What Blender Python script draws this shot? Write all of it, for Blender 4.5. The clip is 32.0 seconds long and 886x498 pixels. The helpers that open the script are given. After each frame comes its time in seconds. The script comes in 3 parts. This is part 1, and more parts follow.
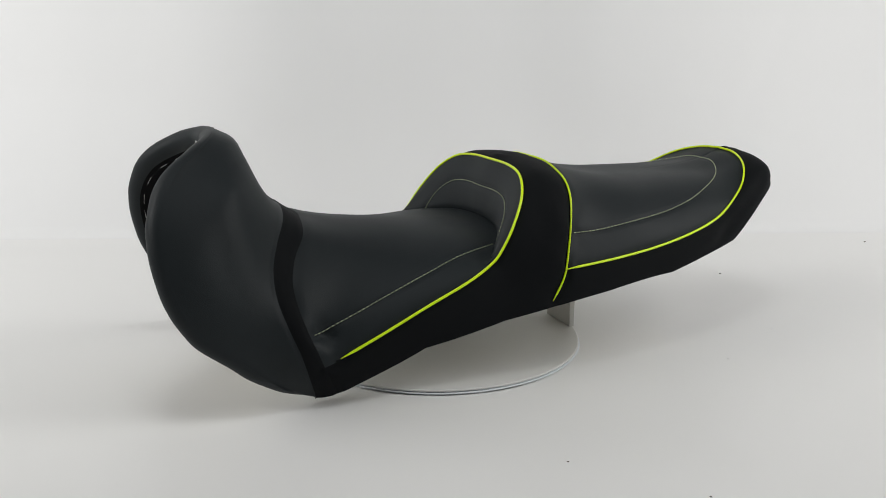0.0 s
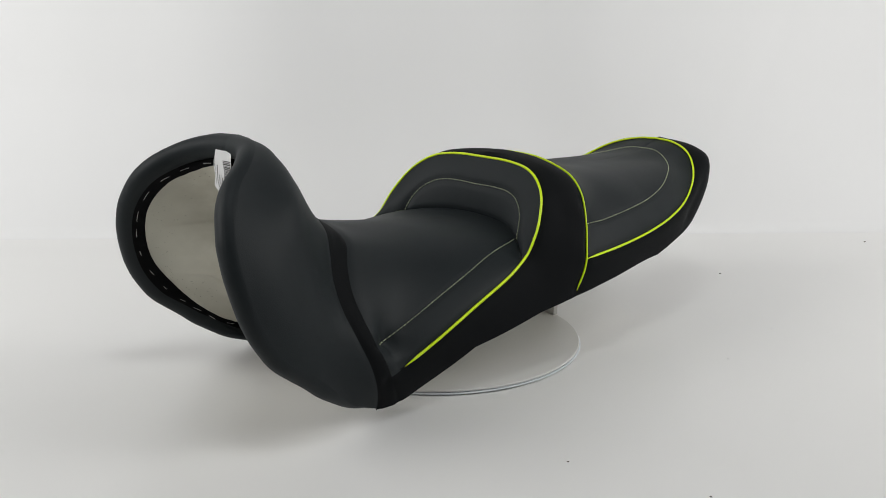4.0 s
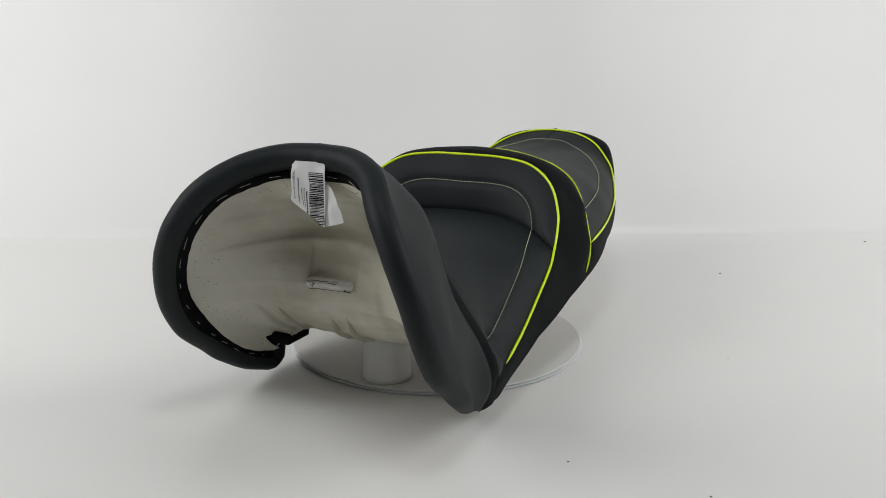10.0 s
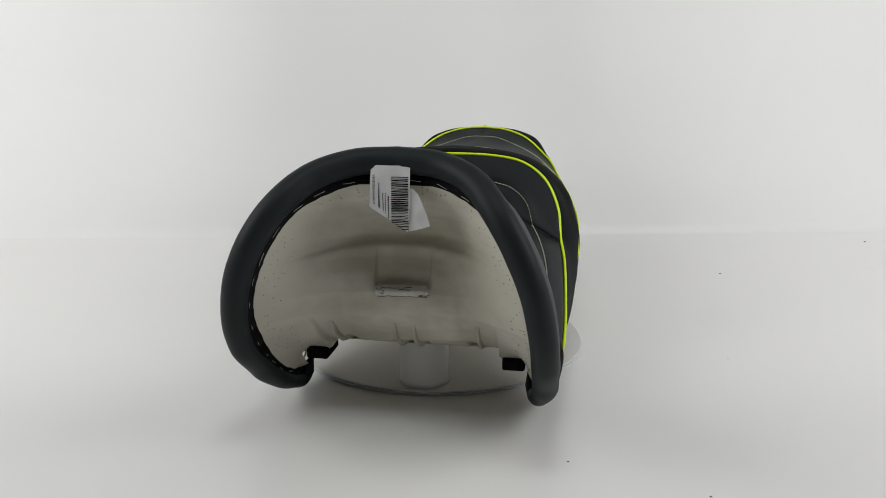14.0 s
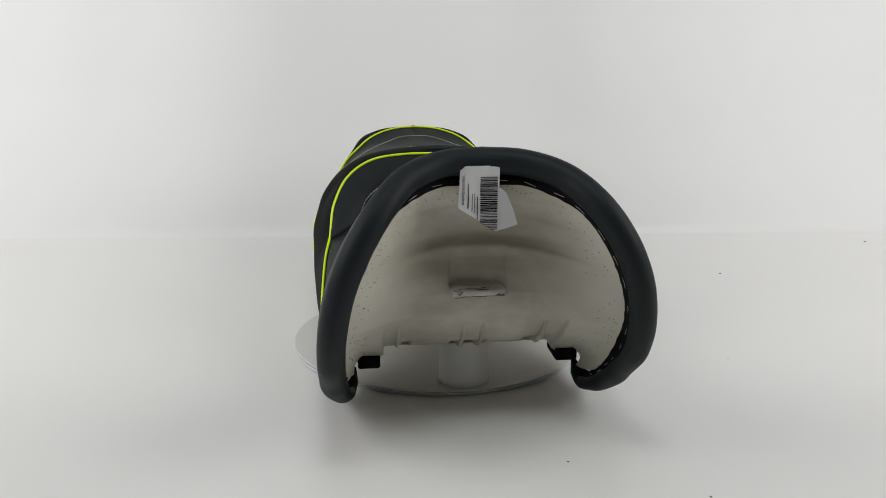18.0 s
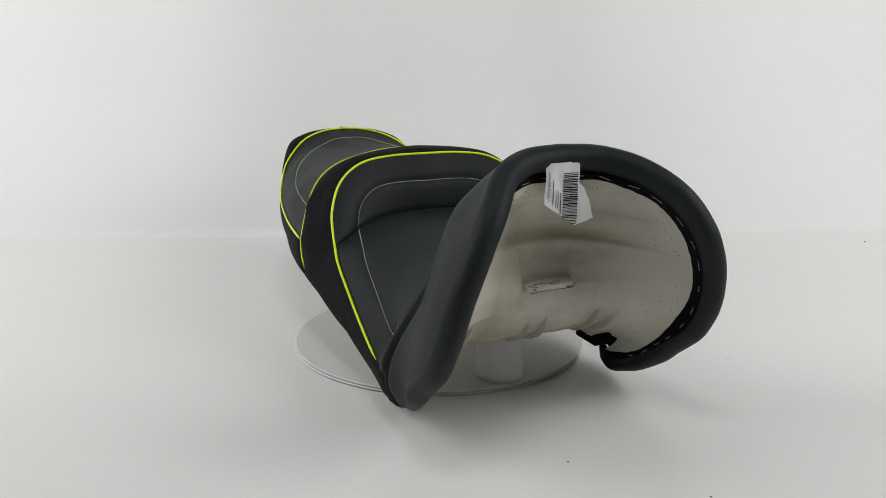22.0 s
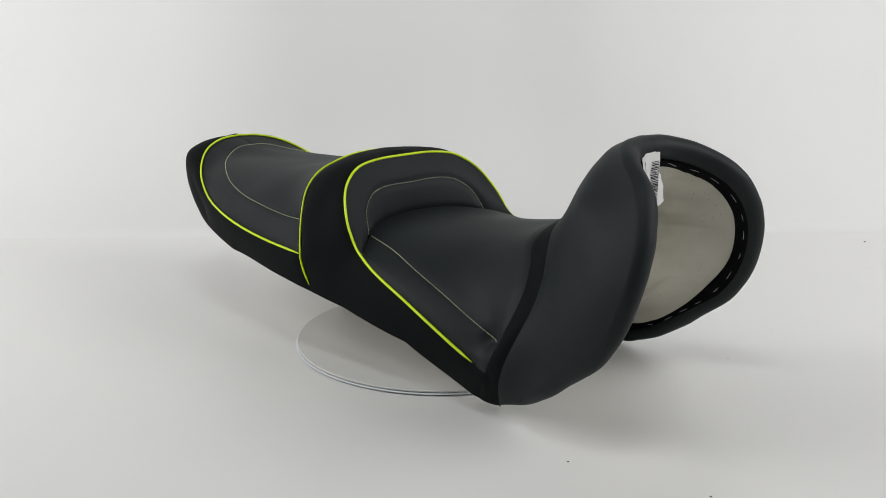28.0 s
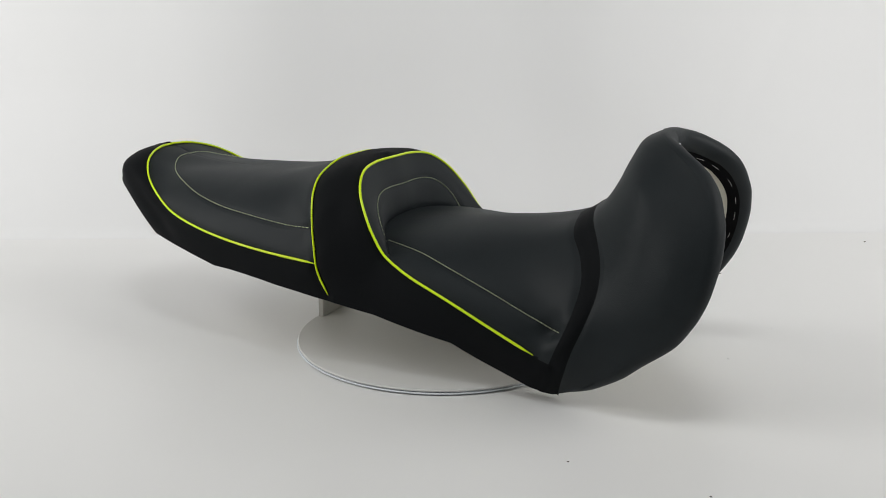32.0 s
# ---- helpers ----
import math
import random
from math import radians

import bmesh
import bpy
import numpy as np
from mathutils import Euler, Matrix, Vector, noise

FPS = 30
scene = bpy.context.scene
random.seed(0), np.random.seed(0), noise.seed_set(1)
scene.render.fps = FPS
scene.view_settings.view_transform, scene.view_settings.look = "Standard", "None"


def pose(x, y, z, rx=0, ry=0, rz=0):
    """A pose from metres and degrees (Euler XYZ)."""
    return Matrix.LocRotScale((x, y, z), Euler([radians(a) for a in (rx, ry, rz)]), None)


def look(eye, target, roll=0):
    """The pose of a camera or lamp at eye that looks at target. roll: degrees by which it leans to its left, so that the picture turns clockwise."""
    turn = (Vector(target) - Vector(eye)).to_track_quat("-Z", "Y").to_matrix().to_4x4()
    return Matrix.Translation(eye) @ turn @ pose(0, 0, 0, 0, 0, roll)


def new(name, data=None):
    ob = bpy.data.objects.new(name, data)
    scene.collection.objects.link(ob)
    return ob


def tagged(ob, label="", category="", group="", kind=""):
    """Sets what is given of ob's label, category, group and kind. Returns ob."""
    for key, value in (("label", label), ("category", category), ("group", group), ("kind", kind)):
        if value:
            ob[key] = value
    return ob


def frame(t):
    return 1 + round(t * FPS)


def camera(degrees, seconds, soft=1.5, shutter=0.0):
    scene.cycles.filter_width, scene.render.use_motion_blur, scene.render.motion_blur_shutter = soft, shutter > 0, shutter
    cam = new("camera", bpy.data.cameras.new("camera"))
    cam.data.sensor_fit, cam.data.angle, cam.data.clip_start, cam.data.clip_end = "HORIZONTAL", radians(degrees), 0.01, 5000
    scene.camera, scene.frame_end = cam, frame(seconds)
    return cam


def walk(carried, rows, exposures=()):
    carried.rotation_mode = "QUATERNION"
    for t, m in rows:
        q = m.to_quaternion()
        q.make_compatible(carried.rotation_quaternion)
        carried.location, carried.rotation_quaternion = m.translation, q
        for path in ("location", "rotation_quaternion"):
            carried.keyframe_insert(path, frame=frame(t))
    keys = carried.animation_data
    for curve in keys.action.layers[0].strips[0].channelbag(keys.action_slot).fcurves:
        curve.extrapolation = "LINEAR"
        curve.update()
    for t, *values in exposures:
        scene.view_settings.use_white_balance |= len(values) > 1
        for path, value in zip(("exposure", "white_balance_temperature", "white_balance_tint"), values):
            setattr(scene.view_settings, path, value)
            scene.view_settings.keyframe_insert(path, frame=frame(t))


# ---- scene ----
cam = camera(55.0, 32.0, soft=0.35)
EYE = look((0.0055, -1.0, 0.3657), (0.0055, 0.0, 0.1128), 0.21)
walk(cam, [(0.0, EYE), (32.0, EYE)],
     exposures=[(0.0, 0.0), (32.0, 0.0)])

# ------------------------------------------------------------------ light
world = bpy.data.worlds.new("studio_world")
scene.world = world
world.use_nodes = True
world.node_tree.nodes["Background"].inputs[0].default_value = (1.0, 1.0, 1.0, 1)
world.node_tree.nodes["Background"].inputs[1].default_value = 0.02


def softbox(name, eye, target, w, h, power, color=(1, 1, 1)):
    lamp = bpy.data.lights.new(name, "AREA")
    lamp.shape, lamp.size, lamp.size_y, lamp.energy, lamp.color = "RECTANGLE", w, h, power, color
    ob = new(name, lamp)
    ob.matrix_world = look(eye, target)
    return ob


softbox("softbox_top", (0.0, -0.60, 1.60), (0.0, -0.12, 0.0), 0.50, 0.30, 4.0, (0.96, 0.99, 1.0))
softbox("softbox_left", (-1.50, -0.28, 1.05), (-0.40, 0.60, 0.24), 1.1, 1.2, 16.4, (1.0, 0.995, 0.98))
softbox("softbox_right", (1.50, -0.28, 1.05), (0.40, 0.60, 0.24), 1.1, 1.2, 15.5, (1.0, 0.995, 0.98))


# ------------------------------------------------------------------ materials
def material(name, color, rough=0.5, spec=0.5, metal=0.0, grain=0.0, grain_scale=400.0, mottle=0.0,
             mottle_scale=8.0, sheen=0.0, kind="noise"):
    m = bpy.data.materials.new(name)
    m.use_nodes = True
    nt = m.node_tree
    b = nt.nodes["Principled BSDF"]
    b.inputs["Roughness"].default_value = rough
    b.inputs["Specular IOR Level"].default_value = spec
    b.inputs["Metallic"].default_value = metal
    b.inputs["Sheen Weight"].default_value = sheen
    b.inputs["Base Color"].default_value = (*color, 1)
    tc = nt.nodes.new("ShaderNodeTexCoord")
    if mottle:
        n = nt.nodes.new("ShaderNodeTexNoise")
        n.inputs["Scale"].default_value = mottle_scale
        n.inputs["Detail"].default_value = 5
        nt.links.new(tc.outputs["Object"], n.inputs["Vector"])
        mix = nt.nodes.new("ShaderNodeMix")
        mix.data_type = "RGBA"
        mix.inputs["A"].default_value = (*[c * (1 - mottle) for c in color], 1)
        mix.inputs["B"].default_value = (*[min(1, c * (1 + mottle)) for c in color], 1)
        nt.links.new(n.outputs["Fac"], mix.inputs["Factor"])
        nt.links.new(mix.outputs["Result"], b.inputs["Base Color"])
        ramp = nt.nodes.new("ShaderNodeMapRange")
        ramp.inputs["To Min"].default_value = max(0.02, rough - 0.06)
        ramp.inputs["To Max"].default_value = min(1, rough + 0.06)
        nt.links.new(n.outputs["Fac"], ramp.inputs["Value"])
        nt.links.new(ramp.outputs["Result"], b.inputs["Roughness"])
    if grain:
        if kind == "voronoi":
            g = nt.nodes.new("ShaderNodeTexVoronoi")
            out = g.outputs["Distance"]
        else:
            g = nt.nodes.new("ShaderNodeTexNoise")
            g.inputs["Detail"].default_value = 3
            out = g.outputs["Fac"]
        g.inputs["Scale"].default_value = grain_scale
        nt.links.new(tc.outputs["Object"], g.inputs["Vector"])
        bump = nt.nodes.new("ShaderNodeBump")
        bump.inputs["Strength"].default_value = grain
        bump.inputs["Distance"].default_value = 0.0006
        nt.links.new(out, bump.inputs["Height"])
        nt.links.new(bump.outputs["Normal"], b.inputs["Normal"])
    return m


M_LEATHER = material("charcoal_leatherette", (0.0155, 0.0196, 0.0217), 0.52, 0.19, grain=0.12, grain_scale=900, mottle=0.10, mottle_scale=14, kind="voronoi")
M_BLACK = material("matte_black_vinyl", (0.0070, 0.0079, 0.0089), 0.66, 0.07, grain=0.25, grain_scale=1200, mottle=0.12, mottle_scale=20)
M_FELT = material("black_staple_hem", (0.006, 0.006, 0.007), 0.9, 0.1, grain=0.5, grain_scale=900, mottle=0.2, mottle_scale=40)
M_PIPING = material("fluorescent_yellow_piping", (0.75, 0.98, 0.006), 0.32, 0.5, grain=0.1, grain_scale=700)
M_THREAD = material("pale_thread", (0.60, 0.66, 0.43), 0.7, 0.2)
M_STEEL = material("staple_steel", (0.55, 0.55, 0.53), 0.35, 0.5, metal=0.5)
M_SHELL = material("beige_moulded_plastic", (0.60, 0.583, 0.498), 0.6, 0.3, grain=0.25, grain_scale=60, mottle=0.20, mottle_scale=16)
M_WHITE = material("white_painted_board", (0.70, 0.695, 0.675), 0.45, 0.4, mottle=0.03, mottle_scale=6)
M_TUBE = material("white_plastic_tube", (0.80, 0.795, 0.77), 0.5, 0.3, mottle=0.02, mottle_scale=20)
M_GREY = material("pale_grey_board", (0.60, 0.59, 0.56), 0.6, 0.3, mottle=0.05, mottle_scale=30)
M_WHITE_EDGE = material("white_board_edge", (0.72, 0.755, 0.785), 0.50, 0.3)
M_TABLE = material("white_sweep_sheet", (0.84, 0.835, 0.822), 0.33, 0.45, mottle=0.022, mottle_scale=3, grain=0.05, grain_scale=90)
M_CLOTH = material("white_backdrop_cloth", (0.845, 0.845, 0.845), 0.85, 0.1, mottle=0.012, mottle_scale=1.6)
# dull grey for the unseen enclosure, so that little light bounces back
M_WALL = material("unseen_wall_grey", (0.26, 0.26, 0.26), 0.8, 0.2, mottle=0.02)
M_PAPER = material("white_paper_tag", (0.82, 0.82, 0.82), 0.6, 0.2, mottle=0.04, mottle_scale=60)
M_INK = material("black_print", (0.02, 0.02, 0.022), 0.6, 0.2)
M_SPECK = material("dark_speck", (0.08, 0.07, 0.06), 0.8, 0.1)




def stained(m, tint, scale, lo, hi, amount):
    """Old stains with a soft uneven outline over a material's own colour."""
    nt = m.node_tree
    b = nt.nodes["Principled BSDF"]
    link = b.inputs["Base Color"].links[0]
    src = link.from_socket
    tc = nt.nodes.new("ShaderNodeTexCoord")
    mp = nt.nodes.new("ShaderNodeMapping")
    mp.inputs["Scale"].default_value = (0.8, 1.0, 1.5)
    mp.inputs["Location"].default_value = (0.37, 0.1, 0.21)
    n = nt.nodes.new("ShaderNodeTexNoise")
    n.inputs["Scale"].default_value = scale
    n.inputs["Detail"].default_value = 6
    n.inputs["Roughness"].default_value = 0.6
    ramp = nt.nodes.new("ShaderNodeMapRange")
    ramp.inputs["From Min"].default_value = lo
    ramp.inputs["From Max"].default_value = hi
    ramp.inputs["To Max"].default_value = amount
    mix = nt.nodes.new("ShaderNodeMix")
    mix.data_type = "RGBA"
    mix.inputs["B"].default_value = (*tint, 1)
    nt.links.new(tc.outputs["Object"], mp.inputs["Vector"])
    nt.links.new(mp.outputs["Vector"], n.inputs["Vector"])
    nt.links.new(n.outputs["Fac"], ramp.inputs["Value"])
    # strongest along the middle of the moulding
    xyz = nt.nodes.new("ShaderNodeSeparateXYZ")
    far = nt.nodes.new("ShaderNodeMath")
    far.operation = "ABSOLUTE"
    fade = nt.nodes.new("ShaderNodeMapRange")
    fade.interpolation_type = "SMOOTHSTEP"
    fade.inputs["From Min"].default_value = 0.03
    fade.inputs["From Max"].default_value = 0.11
    fade.inputs["To Min"].default_value = 1.0
    fade.inputs["To Max"].default_value = 0.12
    times = nt.nodes.new("ShaderNodeMath")
    times.operation = "MULTIPLY"
    nt.links.new(tc.outputs["Object"], xyz.inputs["Vector"])
    nt.links.new(xyz.outputs["X"], far.inputs[0])
    nt.links.new(far.outputs["Value"], fade.inputs["Value"])
    nt.links.new(ramp.outputs["Result"], times.inputs[0])
    nt.links.new(fade.outputs["Result"], times.inputs[1])
    nt.links.new(times.outputs["Value"], mix.inputs["Factor"])
    nt.links.new(src, mix.inputs["A"])
    nt.links.new(mix.outputs["Result"], b.inputs["Base Color"])


stained(M_SHELL, (0.21, 0.175, 0.100), 11.0, 0.38, 0.60, 0.48)
M_PLUG = material("pale_scuffed_plastic", (0.62, 0.61, 0.56), 0.6, 0.3, mottle=0.35, mottle_scale=90)


# ------------------------------------------------------------------ mesh helpers
def to_metres(P):
    """From the seat's pattern units to metres: it narrows and shortens a little towards the tail, and the nose is pulled a little to one side."""
    P = np.asarray(P, float)
    x, y, z = P[..., 0], P[..., 1], P[..., 2]
    pulled = -0.0018 * np.clip((-0.15 - y) / 0.15, 0, 1)
    return np.stack([pulled + x * (0.8816 -0.1302 * y -0.0811 * y * y), 0.0062 + 0.8656 * y -0.1147 * y * y -0.0236 * y ** 3, -0.0015 + 0.9332 * z +0.0120 * y -0.0776 * z * z], -1)


def of_seat(parent):
    return parent is not None and parent.name.split(".")[0] in ("motorcycle_seat", "paper_tag")


def mesh_object(name, verts, faces, mat, parent=None, smooth=True, label=""):
    me = bpy.data.meshes.new(name)
    if of_seat(parent):
        verts = to_metres(verts)
    me.from_pydata([tuple(map(float, v)) for v in verts], [], [tuple(map(int, f)) for f in faces])
    me.materials.append(mat)
    me.validate()
    if smooth:
        me.polygons.foreach_set("use_smooth", [True] * len(me.polygons))
    me.update()
    ob = new(name, me)
    if parent is not None:
        ob.parent = parent
    if label:
        ob["label"] = label
    return ob


def part(name, bm, mat, parent, label="", smooth=False):
    me = bpy.data.meshes.new(name)
    if of_seat(parent):
        for v in bm.verts:
            v.co = to_metres(v.co)
    bm.normal_update()
    bm.to_mesh(me)
    bm.free()
    me.materials.append(mat)
    if smooth:
        me.polygons.foreach_set("use_smooth", [True] * len(me.polygons))
    ob = new(name, me)
    if parent is not None:
        ob.parent = parent
    if label:
        ob["label"] = label
    return ob


def grid_faces(nu, nv, flip=False):
    f = []
    for i in range(nu - 1):
        for j in range(nv - 1):
            q = (i * nv + j, (i + 1) * nv + j, (i + 1) * nv + j + 1, i * nv + j + 1)
            f.append(q[::-1] if flip else q)
    return f


def spline(points, n):
    """A smooth curve through the points, sampled n times at even arc length."""
    P = np.asarray(points, float)
    K = len(P)
    u = np.linspace(0, K - 1, n * 6)
    i = np.minimum(u.astype(int), K - 2)
    f = (u - i)[:, None]
    Q = np.vstack([2 * P[0] - P[1], P, 2 * P[-1] - P[-2]])
    a, b, c, d = Q[i], Q[i + 1], Q[i + 2], Q[i + 3]
    S = 0.5 * (2 * b + (c - a) * f + (2 * a - 5 * b + 4 * c - d) * f ** 2 + (3 * b - 3 * c + d - a) * f ** 3)
    L = np.concatenate([[0], np.cumsum(np.linalg.norm(np.diff(S, axis=0), axis=1))])
    t = np.linspace(0, L[-1], n)
    return np.stack([np.interp(t, L, S[:, k]) for k in range(S.shape[1])], 1)


def over_top(half, n):
    """The half curve that ends on the middle plane, carried on over to the other side."""
    h = np.asarray(half, float)
    return spline(np.vstack([h, h[-2::-1] * [-1, 1, 1]]), n)


def tube(path, radius, sides=8, taper=0):
    P = np.asarray(path, float)
    n = len(P)
    T = np.gradient(P, axis=0)
    T /= np.linalg.norm(T, axis=1)[:, None] + 1e-12
    ref = np.array([0.0, 0.0, 1.0]) if abs(T[0][2]) < 0.9 else np.array([1.0, 0, 0])
    N = np.cross(T[0], ref)
    N /= np.linalg.norm(N)
    V = []
    for k in range(n):
        N = N - T[k] * (N @ T[k])
        N /= np.linalg.norm(N)
        B = np.cross(T[k], N)
        r = radius
        if taper:
            r *= min(1.0, 0.25 + 0.75 * min(k, n - 1 - k) / taper)
        for s in range(sides):
            a = 2 * math.pi * s / sides
            V.append(P[k] + r * (math.cos(a) * N + math.sin(a) * B))
    F = []
    for k in range(n - 1):
        for s in range(sides):
            s2 = (s + 1) % sides
            F.append((k * sides + s, k * sides + s2, (k + 1) * sides + s2, (k + 1) * sides + s))
    F.append(tuple(range(sides))[::-1])
    F.append(tuple((n - 1) * sides + s for s in range(sides)))
    return V, F


def box(bm, x0, x1, y0, y1, z0, z1):
    vs = [bm.verts.new((x, y, z)) for x in (x0, x1) for y in (y0, y1) for z in (z0, z1)]
    for f in ((0, 1, 3, 2), (4, 6, 7, 5), (0, 4, 5, 1), (2, 3, 7, 6), (0, 2, 6, 4), (1, 5, 7, 3)):
        bm.faces.new([vs[i] for i in f])


# ------------------------------------------------------------------ setting
FLOOR_Z = 0.0


def table_and_backdrop():
    # tabletop, flat up to the foot of the backdrop, which meets it at a slight angle
    nx, ny = 130, 110
    V = []
    for i in range(nx + 1):
        x = -2.15 + 4.3 * i / nx
        y1 = 0.543 + 0.053 * x
        for k in range(ny + 1):
            y = -2.6 + (y1 + 2.6) * k / ny
            # the sheet lies in slight waves away from the turntable
            free = min(1.0, max(0.0, (math.hypot(x, y) - 0.20) / 0.15)) * min(1.0, (y1 - y) / 0.10)
            w = 0.0045 * noise.noise((x * 3.1, y * 2.3, 0.7)) + 0.0016 * noise.noise((x * 7.0 + y * 3.0, y * 6.0, 3.1))
            V.append((x, y, FLOOR_Z + free * (w - 0.0022)))
    ob = mesh_object("tabletop", V, grid_faces(nx + 1, ny + 1), M_TABLE)
    tagged(ob, "white seamless tabletop sheet, slightly dusty, under the turntable", "table", kind="structure")
    # backdrop: small cove at the foot, then hanging cloth with very soft vertical folds
    r = 0.024
    lean = math.radians(76)
    prof = [(r * math.sin(lean * a / 9), r * (1 - math.cos(lean * a / 9))) for a in range(0, 10)]
    y1, z1 = prof[-1]
    prof += [(y1 + 1.35 * math.cos(lean) * (k / 40) ** 1.3, z1 + 1.35 * math.sin(lean) * (k / 40) ** 1.3) for k in range(1, 41)]
    nx = 200
    V = []
    for i in range(nx + 1):
        x = -2.15 + 4.3 * i / nx
        for dy, dz in prof:
            fold = min(1.0, dz / 0.25)
            f = 0.060 * noise.noise((x * 2.1 + 0.35, 0.3, dz * 0.25)) + 0.032 * noise.noise((x * 4.2 + dz * 0.9, 4.0, dz * 0.5))
            f += 0.25 * 0.04 * math.log(1 + math.exp((-x - 0.40 - 0.10 * dz) / 0.04)) + 0.22 * 0.06 * math.log(1 + math.exp((x - 0.40) / 0.06))
            f += 0.008 * math.exp(-((x - 0.50 - 0.45 * dz) / 0.035) ** 2)
            V.append((x, 0.543 + 0.053 * x + dy + fold * f, FLOOR_Z + dz))
    ob = mesh_object("backdrop", V, grid_faces(nx + 1, len(prof)), M_CLOTH)
    tagged(ob, "plain white cloth backdrop hanging in faint folds", "backdrop", kind="structure")
    # crumbs of dust on the sheet
    rng = random.Random(3)
    for x, y, size in ((0.4426, 0.2928, 0.0018), (0.1166, -0.3184, 0.0009), (0.2248, -0.3762, 0.0010), (0.3374, -0.0710, 0.0006), (0.4270, 0.0334, 0.0007), (0.7742, 0.5083, 0.0018)):
        bm = bmesh.new()
        bmesh.ops.create_icosphere(bm, subdivisions=1, radius=size)
        for v in bm.verts:
            v.co = Vector((v.co.x * rng.uniform(0.8, 1.7), v.co.y * rng.uniform(0.6, 1.2), v.co.z * 0.5))
        ob = part("dust_crumb", bm, M_SPECK, None)
        ob.location = (x, y, FLOOR_Z + size * 0.45)
        tagged(ob, "tiny dark crumb of dust on the white tabletop", "crumb", group="crumbs on the tabletop")
    # unseen enclosure, added to close the space and hold down bounce light
    for name, x0, x1, y0, y1, z0, z1 in (("wall_west", -2.3, -2.2, -2.7, 1.6, -0.8, 2.3), ("wall_east", 2.2, 2.3, -2.7, 1.6, -0.8, 2.3),
                                         ("wall_south", -2.3, 2.3, -2.8, -2.7, -0.8, 2.3), ("ceiling", -2.3, 2.3, -2.8, 1.6, 2.3, 2.4),
                                         ("wall_north", -2.3, 2.3, 1.55, 1.65, -0.8, 2.3), ("floor", -2.3, 2.3, -2.8, 1.6, -0.9, -0.8)):
        bm = bmesh.new()
        box(bm, x0, x1, y0, y1, z0, z1)
        ob = part(name, bm, M_WALL, None)
        tagged(ob, "unseen added grey " + name.split("_")[0] + " that closes the room, dull to cut bounce light", name.split("_")[0], kind="structure")


table_and_backdrop()

# ------------------------------------------------------------------ the seat: design curves, metres, nose at -y, one half (x > 0)
RIM = [(0.1340, -0.2215, 0.0200), (0.1395, -0.2535, 0.0332), (0.1469, -0.2837, 0.0560), (0.1479, -0.3100, 0.0785), (0.1479, -0.3383, 0.1035), (0.1457, -0.3587, 0.1383), (0.1373, -0.3692, 0.1817), (0.1209, -0.3687, 0.2223), (0.0993, -0.3541, 0.2555), (0.0745, -0.3255, 0.2766), (0.0398, -0.3039, 0.2870), (0.0000, -0.2980, 0.2894)]
HEM = [(0.1335, -0.2093, 0.0317), (0.1337, -0.2551, 0.0477), (0.1348, -0.2928, 0.0753), (0.1351, -0.3232, 0.1093), (0.1327, -0.3464, 0.1443), (0.1231, -0.3561, 0.1806), (0.1086, -0.3553, 0.2133), (0.0912, -0.3403, 0.2405), (0.0672, -0.3199, 0.2561), (0.0361, -0.3058, 0.2657), (0.0001, -0.3032, 0.2671)]
BAND_FRONT = [(0.1445, -0.2235, 0.0125), (0.1607, -0.2340, 0.0443), (0.1623, -0.2423, 0.0717), (0.1550, -0.2530, 0.1020), (0.1403, -0.2603, 0.1317), (0.1217, -0.2587, 0.1587), (0.1000, -0.2483, 0.1833), (0.0730, -0.2360, 0.1993), (0.0397, -0.2290, 0.2080), (0.0000, -0.2267, 0.2107)]
BAND_REAR = [(0.1525, -0.2000, 0.0170), (0.1651, -0.2154, 0.0494), (0.1619, -0.2265, 0.0823), (0.1490, -0.2369, 0.1126), (0.1305, -0.2404, 0.1409), (0.1076, -0.2319, 0.1646), (0.0816, -0.2159, 0.1830), (0.0480, -0.2084, 0.1924), (0.0000, -0.2017, 0.1943)]
EDGE = [(0.1525, -0.2000, 0.0167), (0.1567, -0.1635, 0.0327), (0.1641, -0.1229, 0.0510), (0.1715, -0.0737, 0.0678), (0.1769, -0.0161, 0.0781), (0.1819, 0.0466, 0.0862), (0.1845, 0.1122, 0.0942), (0.1806, 0.1791, 0.0996), (0.1723, 0.2450, 0.1033), (0.1677, 0.3090, 0.1060), (0.1572, 0.3687, 0.1129), (0.1405, 0.4160, 0.1255)]
TAIL = [(0.1405, 0.4160, 0.1255), (0.1369, 0.4487, 0.1500), (0.1232, 0.4914, 0.1740), (0.0990, 0.5330, 0.1880), (0.0594, 0.5618, 0.1960), (0.0000, 0.5700, 0.2010)]
TAIL_MID = [(0.1470, 0.3905, 0.1425), (0.1430, 0.4242, 0.1610), (0.1362, 0.4604, 0.1750), (0.1212, 0.5015, 0.1955), (0.0962, 0.5375, 0.2095), (0.0540, 0.5528, 0.2175), (0.0000, 0.5600, 0.2180)]
SHOULDER = [(0.1460, 0.4235, 0.1840), (0.1248, 0.4593, 0.1992), (0.1006, 0.4866, 0.2185), (0.0682, 0.5052, 0.2300), (0.0343, 0.5155, 0.2338), (0.0000, 0.5170, 0.2342)]
SHOULDER_LOW = [(0.1425, 0.4216, 0.1710), (0.1288, 0.4641, 0.1910), (0.1110, 0.4976, 0.2135), (0.0764, 0.5200, 0.2250), (0.0378, 0.5330, 0.2295), (0.0000, 0.5360, 0.2305)]
